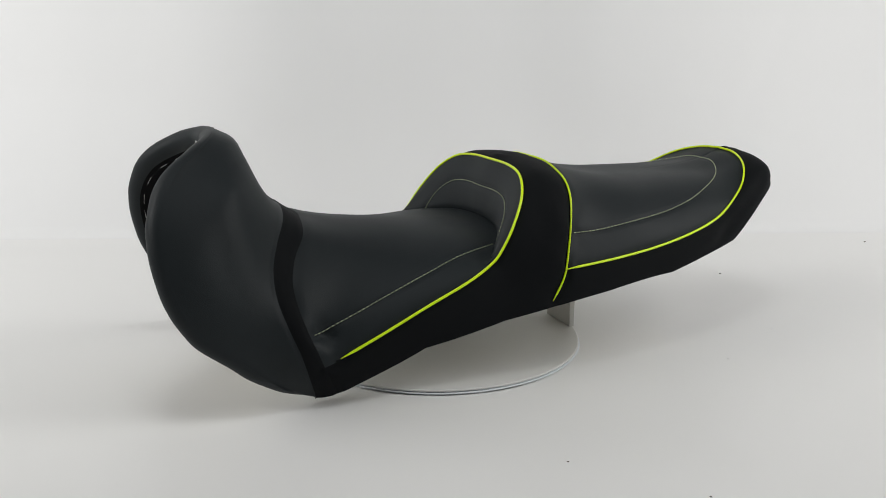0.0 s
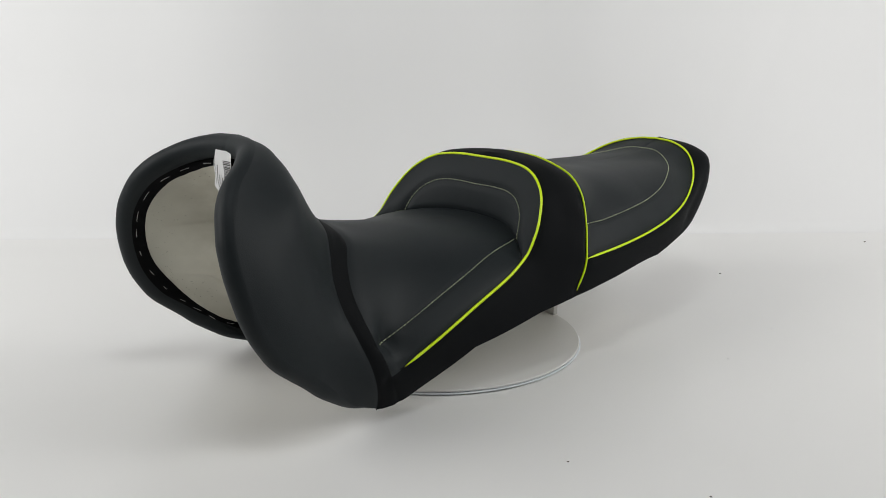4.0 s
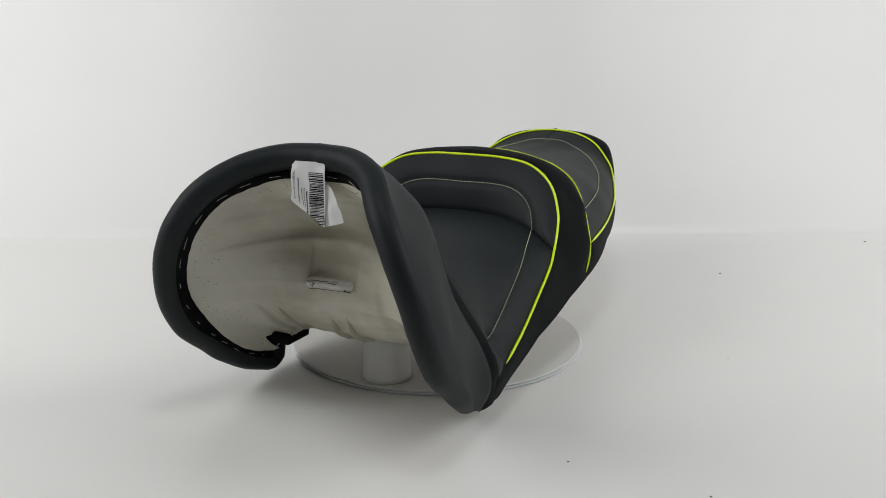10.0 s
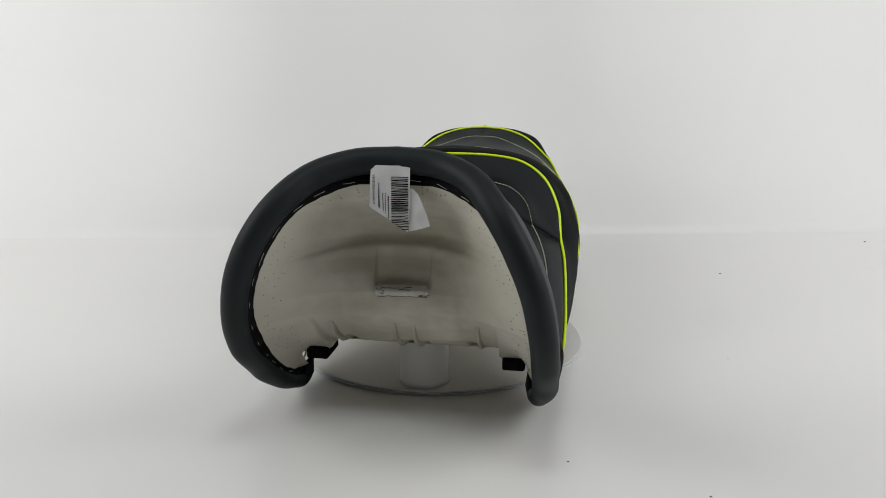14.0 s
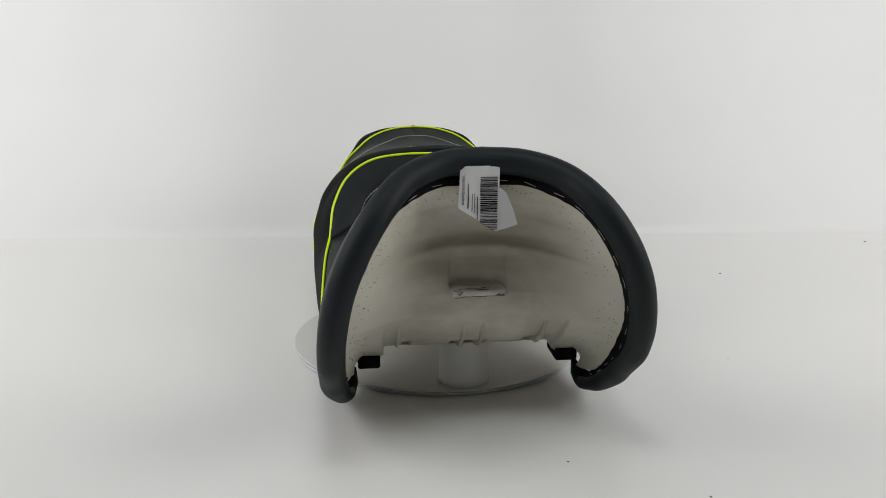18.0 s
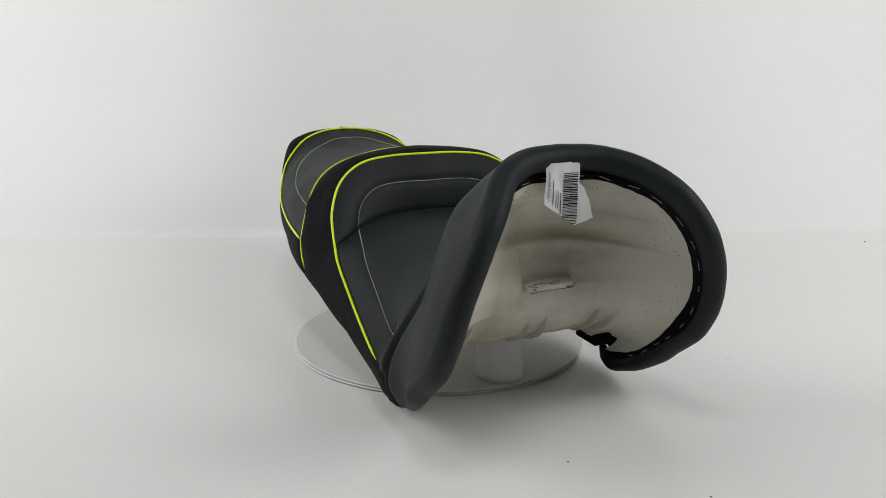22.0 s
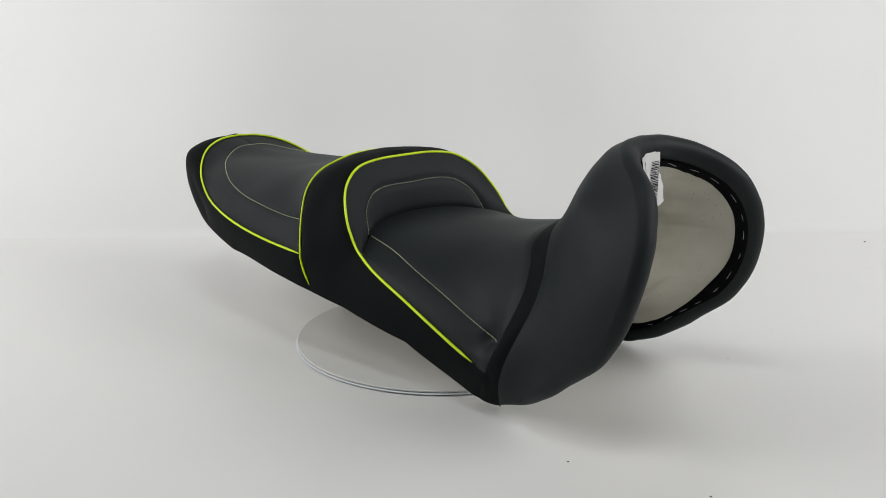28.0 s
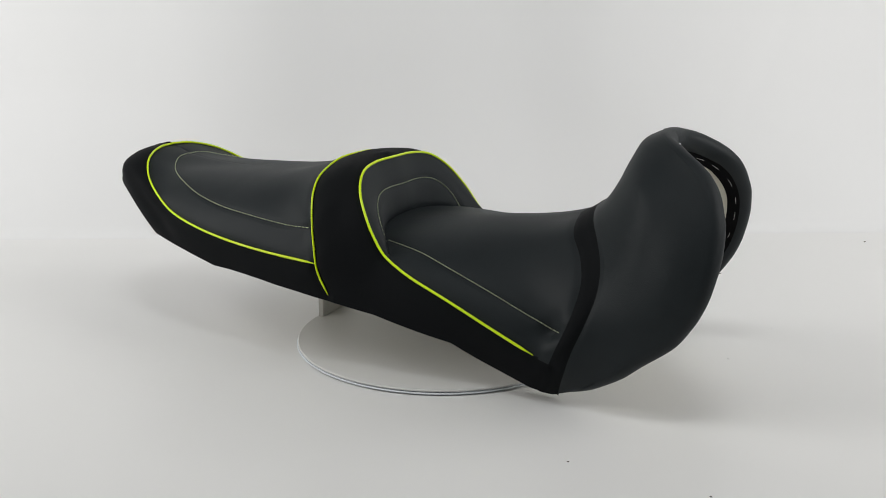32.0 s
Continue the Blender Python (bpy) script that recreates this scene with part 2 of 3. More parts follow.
NOSE_MID = [(0.1423, -0.3133, 0.1833), (0.1270, -0.3030, 0.2215), (0.1045, -0.2880, 0.2475), (0.0670, -0.2740, 0.2655), (0.0333, -0.2680, 0.2735), (0.0000, -0.2660, 0.2755)]
TAIL_LOW = [(0.1400, 0.4160, 0.1245), (0.1260, 0.4440, 0.1317), (0.1090, 0.4720, 0.1397), (0.0810, 0.5070, 0.1483), (0.0520, 0.5330, 0.1560), (0.0000, 0.5440, 0.1570)]
CROWN = [(0, y, z) for y, z in ((-0.2850, 0.2965), (-0.2750, 0.2900), (-0.2660, 0.2755), (-0.2610, 0.2510), (-0.2490, 0.2240), (-0.2285, 0.2072), (-0.1967, 0.1927), (-0.1433, 0.1820), (-0.0667, 0.1740), (0.0000, 0.1693), (0.0446, 0.1680), (0.0680, 0.2420), (0.0820, 0.2470), (0.0950, 0.2488), (0.1120, 0.2474), (0.1266, 0.2432), (0.1480, 0.2345), (0.1850, 0.2225), (0.2667, 0.2142), (0.3667, 0.2112), (0.4620, 0.2195), (0.5020, 0.2330))]
PAN_SIDE = [(0.1626, -0.2216, 0.0520), (0.1648, -0.1565, 0.0801), (0.1639, -0.0945, 0.1066), (0.1614, -0.0401, 0.1279), (0.1561, -0.0052, 0.1453)]
BOLSTER_TOP = [(0.1561, -0.0052, 0.1453), (0.1549, 0.0065, 0.1582), (0.1509, 0.0222, 0.1811), (0.1329, 0.0443, 0.2128), (0.0991, 0.0598, 0.2339), (0.0534, 0.0670, 0.2407), (0.0000, 0.0669, 0.2418)]
PIPE_RIDER = PAN_SIDE + BOLSTER_TOP[1:]
PIPE_CROSS = [(0.1819, 0.0658, 0.0952), (0.1825, 0.0811, 0.1231), (0.1748, 0.0909, 0.1534), (0.1630, 0.1002, 0.1831), (0.1463, 0.1093, 0.2077), (0.1192, 0.1182, 0.2248), (0.0833, 0.1247, 0.2347), (0.0430, 0.1287, 0.2412), (0.0000, 0.1266, 0.2432)]
HUMP_CREST = [(0.1600, 0.0590, 0.1840), (0.1420, 0.0720, 0.2135), (0.1120, 0.0850, 0.2345), (0.0700, 0.0915, 0.2440), (0.0000, 0.0950, 0.2488)]
PIPE_PILLION = [(0.1824, 0.0826, 0.1322), (0.1814, 0.1623, 0.1366), (0.1759, 0.2386, 0.1428), (0.1671, 0.3078, 0.1521), (0.1532, 0.3673, 0.1641), (0.1370, 0.4145, 0.1840), (0.1155, 0.4494, 0.1987), (0.0916, 0.4746, 0.2153), (0.0622, 0.4914, 0.2258), (0.0313, 0.5008, 0.2314), (0.0000, 0.5020, 0.2330)]
STITCH_PAN = [(0.1473, -0.2259, 0.0858), (0.1456, -0.1794, 0.1030), (0.1422, -0.1335, 0.1203), (0.1376, -0.0872, 0.1362), (0.1287, -0.0402, 0.1497), (0.1182, 0.0086, 0.1561), (0.1157, 0.0146, 0.1569)]
STITCH_BOLSTER = [(0.1173, 0.0105, 0.1550), (0.1148, 0.0178, 0.1650), (0.1111, 0.0252, 0.1763), (0.1046, 0.0310, 0.1865), (0.0947, 0.0373, 0.1949), (0.0809, 0.0446, 0.2019), (0.0606, 0.0515, 0.2058), (0.0322, 0.0565, 0.2069), (0.0000, 0.0581, 0.2064)]
STITCH_PILLION = [(0.1629, 0.1045, 0.1706), (0.1609, 0.1454, 0.1700), (0.1580, 0.2106, 0.1753), (0.1475, 0.2718, 0.1797), (0.1330, 0.3276, 0.1879), (0.1119, 0.3754, 0.1975), (0.0876, 0.4145, 0.2045), (0.0607, 0.4423, 0.2106), (0.0317, 0.4591, 0.2178), (0.0000, 0.4618, 0.2198)]
CREASE = [(0.1526, -0.0099, 0.1436), (0.1475, -0.0058, 0.1442), (0.1381, -0.0004, 0.1482), (0.1197, 0.0107, 0.1553), (0.0952, 0.0258, 0.1612), (0.0662, 0.0375, 0.1648), (0.0337, 0.0434, 0.1670), (0.0000, 0.0446, 0.1680)]



def rim_radius(n):
    """The roll is thinner at its lower ends."""
    s = np.clip(np.linspace(0, 1, n) / 0.20, 0, 1)
    return 0.0135 * (0.58 + 0.42 * s * s * (3 - 2 * s))[:, None]



def axis_z(y):
    """Height of the line about which the seat's cross-sections are drawn."""
    return 0.05 * (1 + np.tanh((np.asarray(y) - 0.033) / 0.2))


def polar(P):
    P = np.asarray(P, float)
    dz = P[:, 2] - axis_z(P[:, 1])
    return P[:, 1], np.arctan2(dz, np.abs(P[:, 0])), np.hypot(P[:, 0], dz)


def rim_frame(n):
    """Middle line of the padded front rim, with its outward and forward directions."""
    C = spline(RIM, n)
    out = np.stack([C[:, 0], 0 * C[:, 0], C[:, 2] - 0.105], 1)
    out[:, 0] *= 1.25
    # the lower ends face the ground
    out[:, 2] *= 1 + 3.0 * np.clip(1 - np.linspace(0, 1, n) / 0.2, 0, 1)
    T = np.gradient(C, axis=0)
    T[-1] = (-1, 0, 0)
    T /= np.linalg.norm(T, axis=1)[:, None]
    out -= T * (out * T).sum(1)[:, None]
    out /= np.linalg.norm(out, axis=1)[:, None]
    fwd = np.cross(T, out)
    fwd *= np.where(fwd[:, 1] > 0, -1, 1)[:, None]
    return C, out, fwd


def tuck(back):
    """The crease line moved back: the pan's cover runs on under the bolster."""
    c = spline(CREASE, 60)
    f = np.clip(1 - (c[:, 0] / 0.150) ** 2, 0, 1)
    return c + np.stack([0 * f, back * f, -0.05 * back * f], 1)


def inside(poly, x, y):
    px, py = poly[:, 0], poly[:, 1]
    qx, qy = np.roll(px, -1), np.roll(py, -1)
    c = np.zeros(x.shape, bool)
    for a, b, d, e in zip(px, py, qx, qy):
        if b != e:
            c ^= ((b > y) != (e > y)) & (x < (d - a) * (y - b) / (e - b) + a)
    return c


class Skin:
    """The seat's outer skin: cross-sections about a line along the seat, drawn through the design curves."""

    def __init__(self):
        C, out, fwd = rim_frame(80)
        self.rim_out = C + rim_radius(80) * out
        lines = [self.rim_out, spline(BAND_FRONT, 80), spline(BAND_REAR, 80)]
        edge = spline(EDGE, 200)
        for y in (-0.10, 0.0, 0.035, 0.085, 0.15, 0.27):
            z0 = np.interp(y, edge[:, 1], edge[:, 2])
            x0 = np.interp(y, edge[:, 1], edge[:, 0])
            th0 = math.atan2(z0 - axis_z(y), x0)
            lines.append((y, th0))
        lines.append(spline(TAIL, 80))
        rows = [22, 5, 9, 10, 7, 11, 8, 12, 22]
        self.nv = 44
        v = np.linspace(0, 1, self.nv)
        KY, KT = [], []
        for L in lines:
            if isinstance(L, tuple):
                KY.append(np.full(self.nv, L[0]))
                KT.append(L[1] + (math.pi / 2 - L[1]) * v)
            else:
                y, th, r = polar(L)
                o = np.argsort(th)
                th, y = th[o], y[o]
                t = th[0] + (math.pi / 2 - th[0]) * v
                KY.append(np.interp(t, th, y))
                KT.append(t)
        Y, T, self.knot = [], [], [0]
        for k, n in enumerate(rows):
            for i in range(n):
                f = i / n
                Y.append(KY[k] * (1 - f) + KY[k + 1] * f)
                T.append(KT[k] * (1 - f) + KT[k + 1] * f)
            self.knot.append(len(Y))
        Y.append(KY[-1])
        T.append(KT[-1])
        self.Y, self.T = np.array(Y), np.array(T)
        self.nu = len(self.Y)
        foot = np.linspace(self.rim_out[2], np.array(BAND_FRONT[0]), 14)
        common = [(self.rim_out[2:], 6), (foot, 6), (spline(BAND_FRONT, 50), 6), (spline(BAND_REAR, 50), 6), (spline(EDGE, 90), 8), (spline(PAN_SIDE, 50), 6),
                  (spline(NOSE_MID, 30)[:22], 6), (spline(PIPE_CROSS, 50)[:14], 6)]
        crown = spline(CROWN, 130)
        # two sheets: the nose and the pan, which runs on under the bolster; and the sides, hump, pillion and tail behind it
        self.R = self.solve(common + [(crown[crown[:, 1] < 0.004], 6), (spline(STITCH_PAN, 40), 6), (spline(CREASE, 60), 8), (tuck(0.010), 8), (tuck(0.014), 6)])
        self.R_rear = self.solve(common + [(crown[crown[:, 1] > 0.076], 6), (spline(BOLSTER_TOP, 60), 8), (spline(PIPE_CROSS, 50), 25), (spline(HUMP_CREST, 40), 8), (spline(PIPE_PILLION, 70), 40),
                                           (spline(STITCH_PILLION, 60), 14), (spline(TAIL, 40), 8), (spline(TAIL_MID, 40), 4), (spline(SHOULDER, 40), 6), (spline(SHOULDER_LOW, 40), 6)])

        # ease the tail's end where the curves lie close together
        a = self.knot[8] + 4
        for _ in range(6):
            q = self.R_rear
            m = q.copy()
            m[a:-1, 1:-1] = 0.5 * q[a:-1, 1:-1] + 0.125 * (q[a - 1:-2, 1:-1] + q[a + 1:, 1:-1] + q[a:-1, :-2] + q[a:-1, 2:])
            self.R_rear = m

    def locate(self, P):
        """Row and column, as fractions, of points near the skin."""
        y, th, r = polar(P)
        uu, vv = np.zeros(len(y)), np.zeros(len(y))
        v = np.full(len(y), 0.5)
        rows = np.arange(self.nu)
        for _ in range(12):
            c = np.clip(v * (self.nv - 1), 0, self.nv - 1.001)
            j = c.astype(int)
            f = c - j
            for k in range(len(y)):
                ys = self.Y[:, j[k]] * (1 - f[k]) + self.Y[:, j[k] + 1] * f[k]
                uu[k] = np.interp(y[k], ys, rows)
            i = np.clip(uu.astype(int), 0, self.nu - 2)
            g = uu - i
            t0 = self.T[i, 0] * (1 - g) + self.T[i + 1, 0] * g
            v = np.clip((th - t0) / (math.pi / 2 - t0), 0, 1)
        return uu, v * (self.nv - 1), r

    def solve(self, data):
        nu, nv = self.nu, self.nv
        N = nu * nv
        A = np.zeros((N, N), np.float64)
        b = np.zeros(N)

        def add(idx, w, value, weight):
            idx, w = np.asarray(idx), np.asarray(w)
            A[np.ix_(idx, idx)] += weight * np.outer(w, w)
            b[idx] += weight * w * value

        for P, w in data:
            u, v, r = self.locate(P)
            for uk, vk, rk in zip(u, v, r):
                i, j = min(int(uk), nu - 2), min(int(vk), nv - 2)
                f, g = uk - i, vk - j
                add([i * nv + j, (i + 1) * nv + j, i * nv + j + 1, (i + 1) * nv + j + 1],
                    [(1 - f) * (1 - g), f * (1 - g), (1 - f) * g, f * g], rk, w)
        lu, lv = 0.42, 0.6
        for i in range(nu):
            for j in range(nv):
                c = i * nv + j
                if 0 < i < nu - 1:
                    # true spacing of the rows, so that close rows are not stiffer than wide ones
                    d0 = abs(self.Y[i, j] - self.Y[i - 1, j]) + 1e-4
                    d1 = abs(self.Y[i + 1, j] - self.Y[i, j]) + 1e-4
                    s = 2.0 / (d0 + d1)
                    add([c - nv, c, c + nv], [s * (d0 + d1) / 2 / d0, -s * ((d0 + d1) / 2 / d0 + (d0 + d1) / 2 / d1), s * (d0 + d1) / 2 / d1], 0, (lu * 0.006) ** 2)
                    add([c - nv, c], [1 / d0, -1 / d0], 0, 2e-9)
                if 0 < j < nv - 1:
                    add([c - 1, c, c + 1], [1, -2, 1], 0, lv)
                elif j == nv - 1:
                    add([c - 1, c], [2, -2], 0, lv)
        A[np.diag_indices(N)] += 1e-9
        return np.linalg.solve(A, b).reshape(nu, nv)

    def points(self, u, v, rear=False):
        u, v = np.clip(np.asarray(u, float), 0, self.nu - 1), np.clip(np.asarray(v, float), 0, self.nv - 1)

        def sample(G):
            # cubic along both ways
            def w(f):
                return (-0.5 * f + f * f - 0.5 * f ** 3, 1 - 2.5 * f * f + 1.5 * f ** 3, 0.5 * f + 2 * f * f - 1.5 * f ** 3, -0.5 * f * f + 0.5 * f ** 3)
            i, j = np.minimum(u.astype(int), self.nu - 2), np.minimum(v.astype(int), self.nv - 2)
            wu, wv = w(u - i), w(v - j)
            s = 0
            for a in range(4):
                ii = np.clip(i + a - 1, 0, self.nu - 1)
                row = 0
                for c in range(4):
                    jj = j + c - 1
                    jj = np.where(jj > self.nv - 1, 2 * (self.nv - 1) - jj, np.maximum(jj, 0))
                    row = row + wv[c] * G[ii, jj]
                s = s + wu[a] * row
            return s

        def lin(G):
            i, j = np.minimum(u.astype(int), self.nu - 2), np.minimum(v.astype(int), self.nv - 2)
            f, g = u - i, v - j
            return G[i, j] * (1 - f) * (1 - g) + G[i + 1, j] * f * (1 - g) + G[i, j + 1] * (1 - f) * g + G[i + 1, j + 1] * f * g
        y, t, r = lin(self.Y), lin(self.T), sample(self.R_rear if rear else self.R)
        return np.stack([r * np.cos(t), y, axis_z(y) + r * np.sin(t)], -1)

    def on(self, P, lift=0.0, rear=True):
        """The points brought onto the skin (both sides), with the outward normals."""
        P = np.asarray(P, float)
        u, v, _ = self.locate(P)
        e = 0.25
        A = self.points(u, v, rear)
        du = self.points(u + e, v, rear) - self.points(u - e, v, rear)
        dv = self.points(u, v + e, rear) - self.points(u, v - e, rear)
        n = np.cross(dv, du)
        n /= np.linalg.norm(n, axis=-1)[:, None] + 1e-12
        n *= np.where((n * A).sum(1) - n[:, 1] * A[:, 1] + n[:, 2] * -0.05 < 0, -1, 1)[:, None]
        sgn = np.where(P[:, 0] < 0, -1.0, 1.0)
        A = A + lift * n
        A[:, 0] *= sgn
        n = n.copy()
        n[:, 0] *= sgn
        return A, n


skin = Skin()
seat = new("motorcycle_seat")
tagged(seat, "charcoal motorcycle seat with fluorescent yellow piping on a turntable", "motorcycle seat")


def seat_skin():
    FU, FV = 3, 3
    us = np.arange((skin.nu - 1) * FU + 1) / FU
    vs = np.arange((skin.nv - 1) * FV + 1) / FV
    U, V = np.meshgrid(us, vs, indexing="ij")
    sheets = []
    for rear in (False, True):
        P = skin.points(U.ravel(), V.ravel(), rear).reshape(len(us), len(vs), 3)
        # valleys that the piping and the seams pull into the foam
        dU, dV = np.gradient(P, axis=0), np.gradient(P, axis=1)
        n = np.cross(dV, dU)
        n /= np.linalg.norm(n, axis=-1)[..., None] + 1e-12
        cen = np.stack([0 * P[..., 0], P[..., 1], axis_z(P[..., 1])], -1)
        n *= np.where(((P - cen) * n).sum(-1) < 0, -1, 1)[..., None]
        flat = P.reshape(-1, 3)
        depth = np.zeros(len(flat))
        for crv, wd, dp in ((PIPE_RIDER, 0.006, 0.0016), (PIPE_CROSS, 0.006, 0.0016), (PIPE_PILLION, 0.006, 0.0007), (STITCH_PAN, 0.004, 0.0010),
                            (STITCH_PILLION, 0.004, 0.0010), (BAND_FRONT, 0.0035, 0.0012), (BAND_REAR, 0.004, 0.0018)):
            c = spline(crv, 120)
            best = np.full(len(flat), 9.0)
            for q in c:
                d = ((flat - q) ** 2).sum(1)
                np.minimum(best, d, out=best)
            depth = np.maximum(depth, dp * np.exp(-best / wd ** 2))
        sheets.append(P - n * depth.reshape(P.shape[:2])[..., None])
    P = sheets[1]
    Pc = (P[:-1, :-1] + P[1:, 1:] + P[1:, :-1] + P[:-1, 1:]) / 4
    y, th, _ = polar(Pc.reshape(-1, 3))

    def plane(crv):
        a, b, _ = polar(spline(crv, 160))
        return np.stack([a, b], 1)
    rider = plane(PIPE_RIDER)
    rider = np.vstack([[(-0.4, rider[0, 1] - 0.25), (rider[0, 0] - 0.01, rider[0, 1] - 0.06)], rider, [(rider[-1, 0], 1.7), (-0.4, 1.7)]])
    cross = plane(PIPE_CROSS)
    cross = np.vstack([[(cross[0, 0] - 0.01, -0.6)], cross, [(cross[-1, 0], 1.7), (-0.6, 1.7), (-0.6, -0.6)]])
    pil = plane(PIPE_PILLION)
    pil = np.vstack([[(0.02, pil[0, 1])], pil, [(pil[-1, 0], 1.7), (0.02, 1.7)]])
    a, b, _ = polar(skin.on(tuck(0.011), rear=False)[0])
    crease = np.stack([a, b], 1)
    bol = np.vstack([plane(BOLSTER_TOP), crease[::-1]])
    bol[np.abs(bol[:, 1] - math.pi / 2) < 0.02, 1] = 1.7
    iu = np.repeat(np.arange(len(us) - 1), len(vs) - 1)
    in_r, in_c, in_p = inside(rider, y, th), inside(cross, y, th), inside(pil, y, th)
    k = [q * FU for q in skin.knot]
    region = np.where(iu < k[1], 0, np.where(iu < k[2], 1, np.where(inside(bol, y, th), 6, np.where(in_r, 2, np.where(in_c, 3, np.where(in_p, 4, 5))))))
    names = [("nose_cover", M_LEATHER, "charcoal leatherette cover of the raised nose"), ("nose_band", M_BLACK, "matte black strip behind the nose"),
             ("rider_panel", M_LEATHER, "charcoal leatherette rider panel with raised bolster"), ("side_panel", M_BLACK, "matte black vinyl side panel that crosses the hump"),
             ("pillion_panel", M_LEATHER, "charcoal leatherette pillion panel"), ("tail_panel", M_BLACK, "matte black vinyl tail panel")]
    nv = len(vs)
    for rg, (name, mat, label) in enumerate(names):
        ids = np.nonzero(region == rg)[0]
        i, j = ids // (nv - 1), ids % (nv - 1)
        quads = np.stack([i * nv + j, i * nv + j + 1, (i + 1) * nv + j + 1, (i + 1) * nv + j], 1)
        used, inv = np.unique(quads, return_inverse=True)
        inv = inv.reshape(quads.shape)
        VA = sheets[0 if rg in (0, 1, 2) else 1].reshape(-1, 3)[used]
        mid = np.abs(used % nv - (nv - 1)) == 0
        VB = VA * [-1, 1, 1]
        mapB = np.where(mid, np.arange(len(VA)), len(VA) + np.arange(len(VA)))
        F = [tuple(f[::-1]) for f in inv] + [tuple(mapB[f]) for f in inv]
        Vt = np.vstack([VA, VB])
        mesh_object(name, Vt, F, mat, seat, True, label)


seat_skin()


def tail_lip():
    a = skin.on(spline(TAIL, 60))[0]
    b = spline(TAIL_LOW, 60)
    rows = []
    for f in np.linspace(0, 1, 8):
        m = a * (1 - f) + b * f
        m[:, 1] += 0.008 * math.sin(math.pi * f) * np.linspace(0, 1, 60)
        rows.append(m)
    G = np.array(rows)
    V = G.reshape(-1, 3)
    Fa = grid_faces(8, 60)
    Fb = [tuple(q + len(V) for q in f[::-1]) for f in Fa]
    mesh_object("tail_lip", np.vstack([V, V * [-1, 1, 1]]), Fa + Fb, M_BLACK, seat, True)


tail_lip()


def bolster():
    """Padded front face of the hump, from the crease of the pan up to the piping."""
    n, m = 90, 28
    C, _ = skin.on(spline(CREASE, n), rear=False)
    T = spline(BOLSTER_TOP, n)
    S = spline(STITCH_BOLSTER, 200)
    rows = []
    for w in np.linspace(0, 1, m):
        g = (C + [0, 0.002, -0.003]) * (1 - w) + T * w
        # rounded foot and rounded top
        g[:, 1] += (-0.0055 * math.sin(math.pi * w) + 0.004 * (math.exp(-(w / 0.06) ** 2)))
        g[:, 2] += 0.0015 * math.sin(math.pi * w) - 0.002 * math.exp(-(w / 0.05) ** 2)
        d = np.sqrt(((g[:, None, [0, 2]] - S[None][:, :, [0, 2]]) ** 2).sum(-1).min(1))
        g[:, 1] += 0.0022 * np.exp(-(d / 0.005) ** 2)
        rows.append(g)
    G = np.array(rows)
    V = G.reshape(-1, 3)
    Fa = grid_faces(m, n)
    Fb = [tuple(q + len(V) for q in f[::-1]) for f in Fa]
    ob = mesh_object("bolster_panel", np.vstack([V, V * [-1, 1, 1]]), Fa + Fb, M_LEATHER, seat, True, "padded charcoal leatherette bolster behind the rider")
    bm = bmesh.new()
    bm.from_mesh(ob.data)
    bmesh.ops.remove_doubles(bm, verts=bm.verts, dist=0.0003)
    bmesh.ops.recalc_face_normals(bm, faces=bm.faces)
    bm.to_mesh(ob.data)
    bm.free()
    return G


G_bolster = bolster()


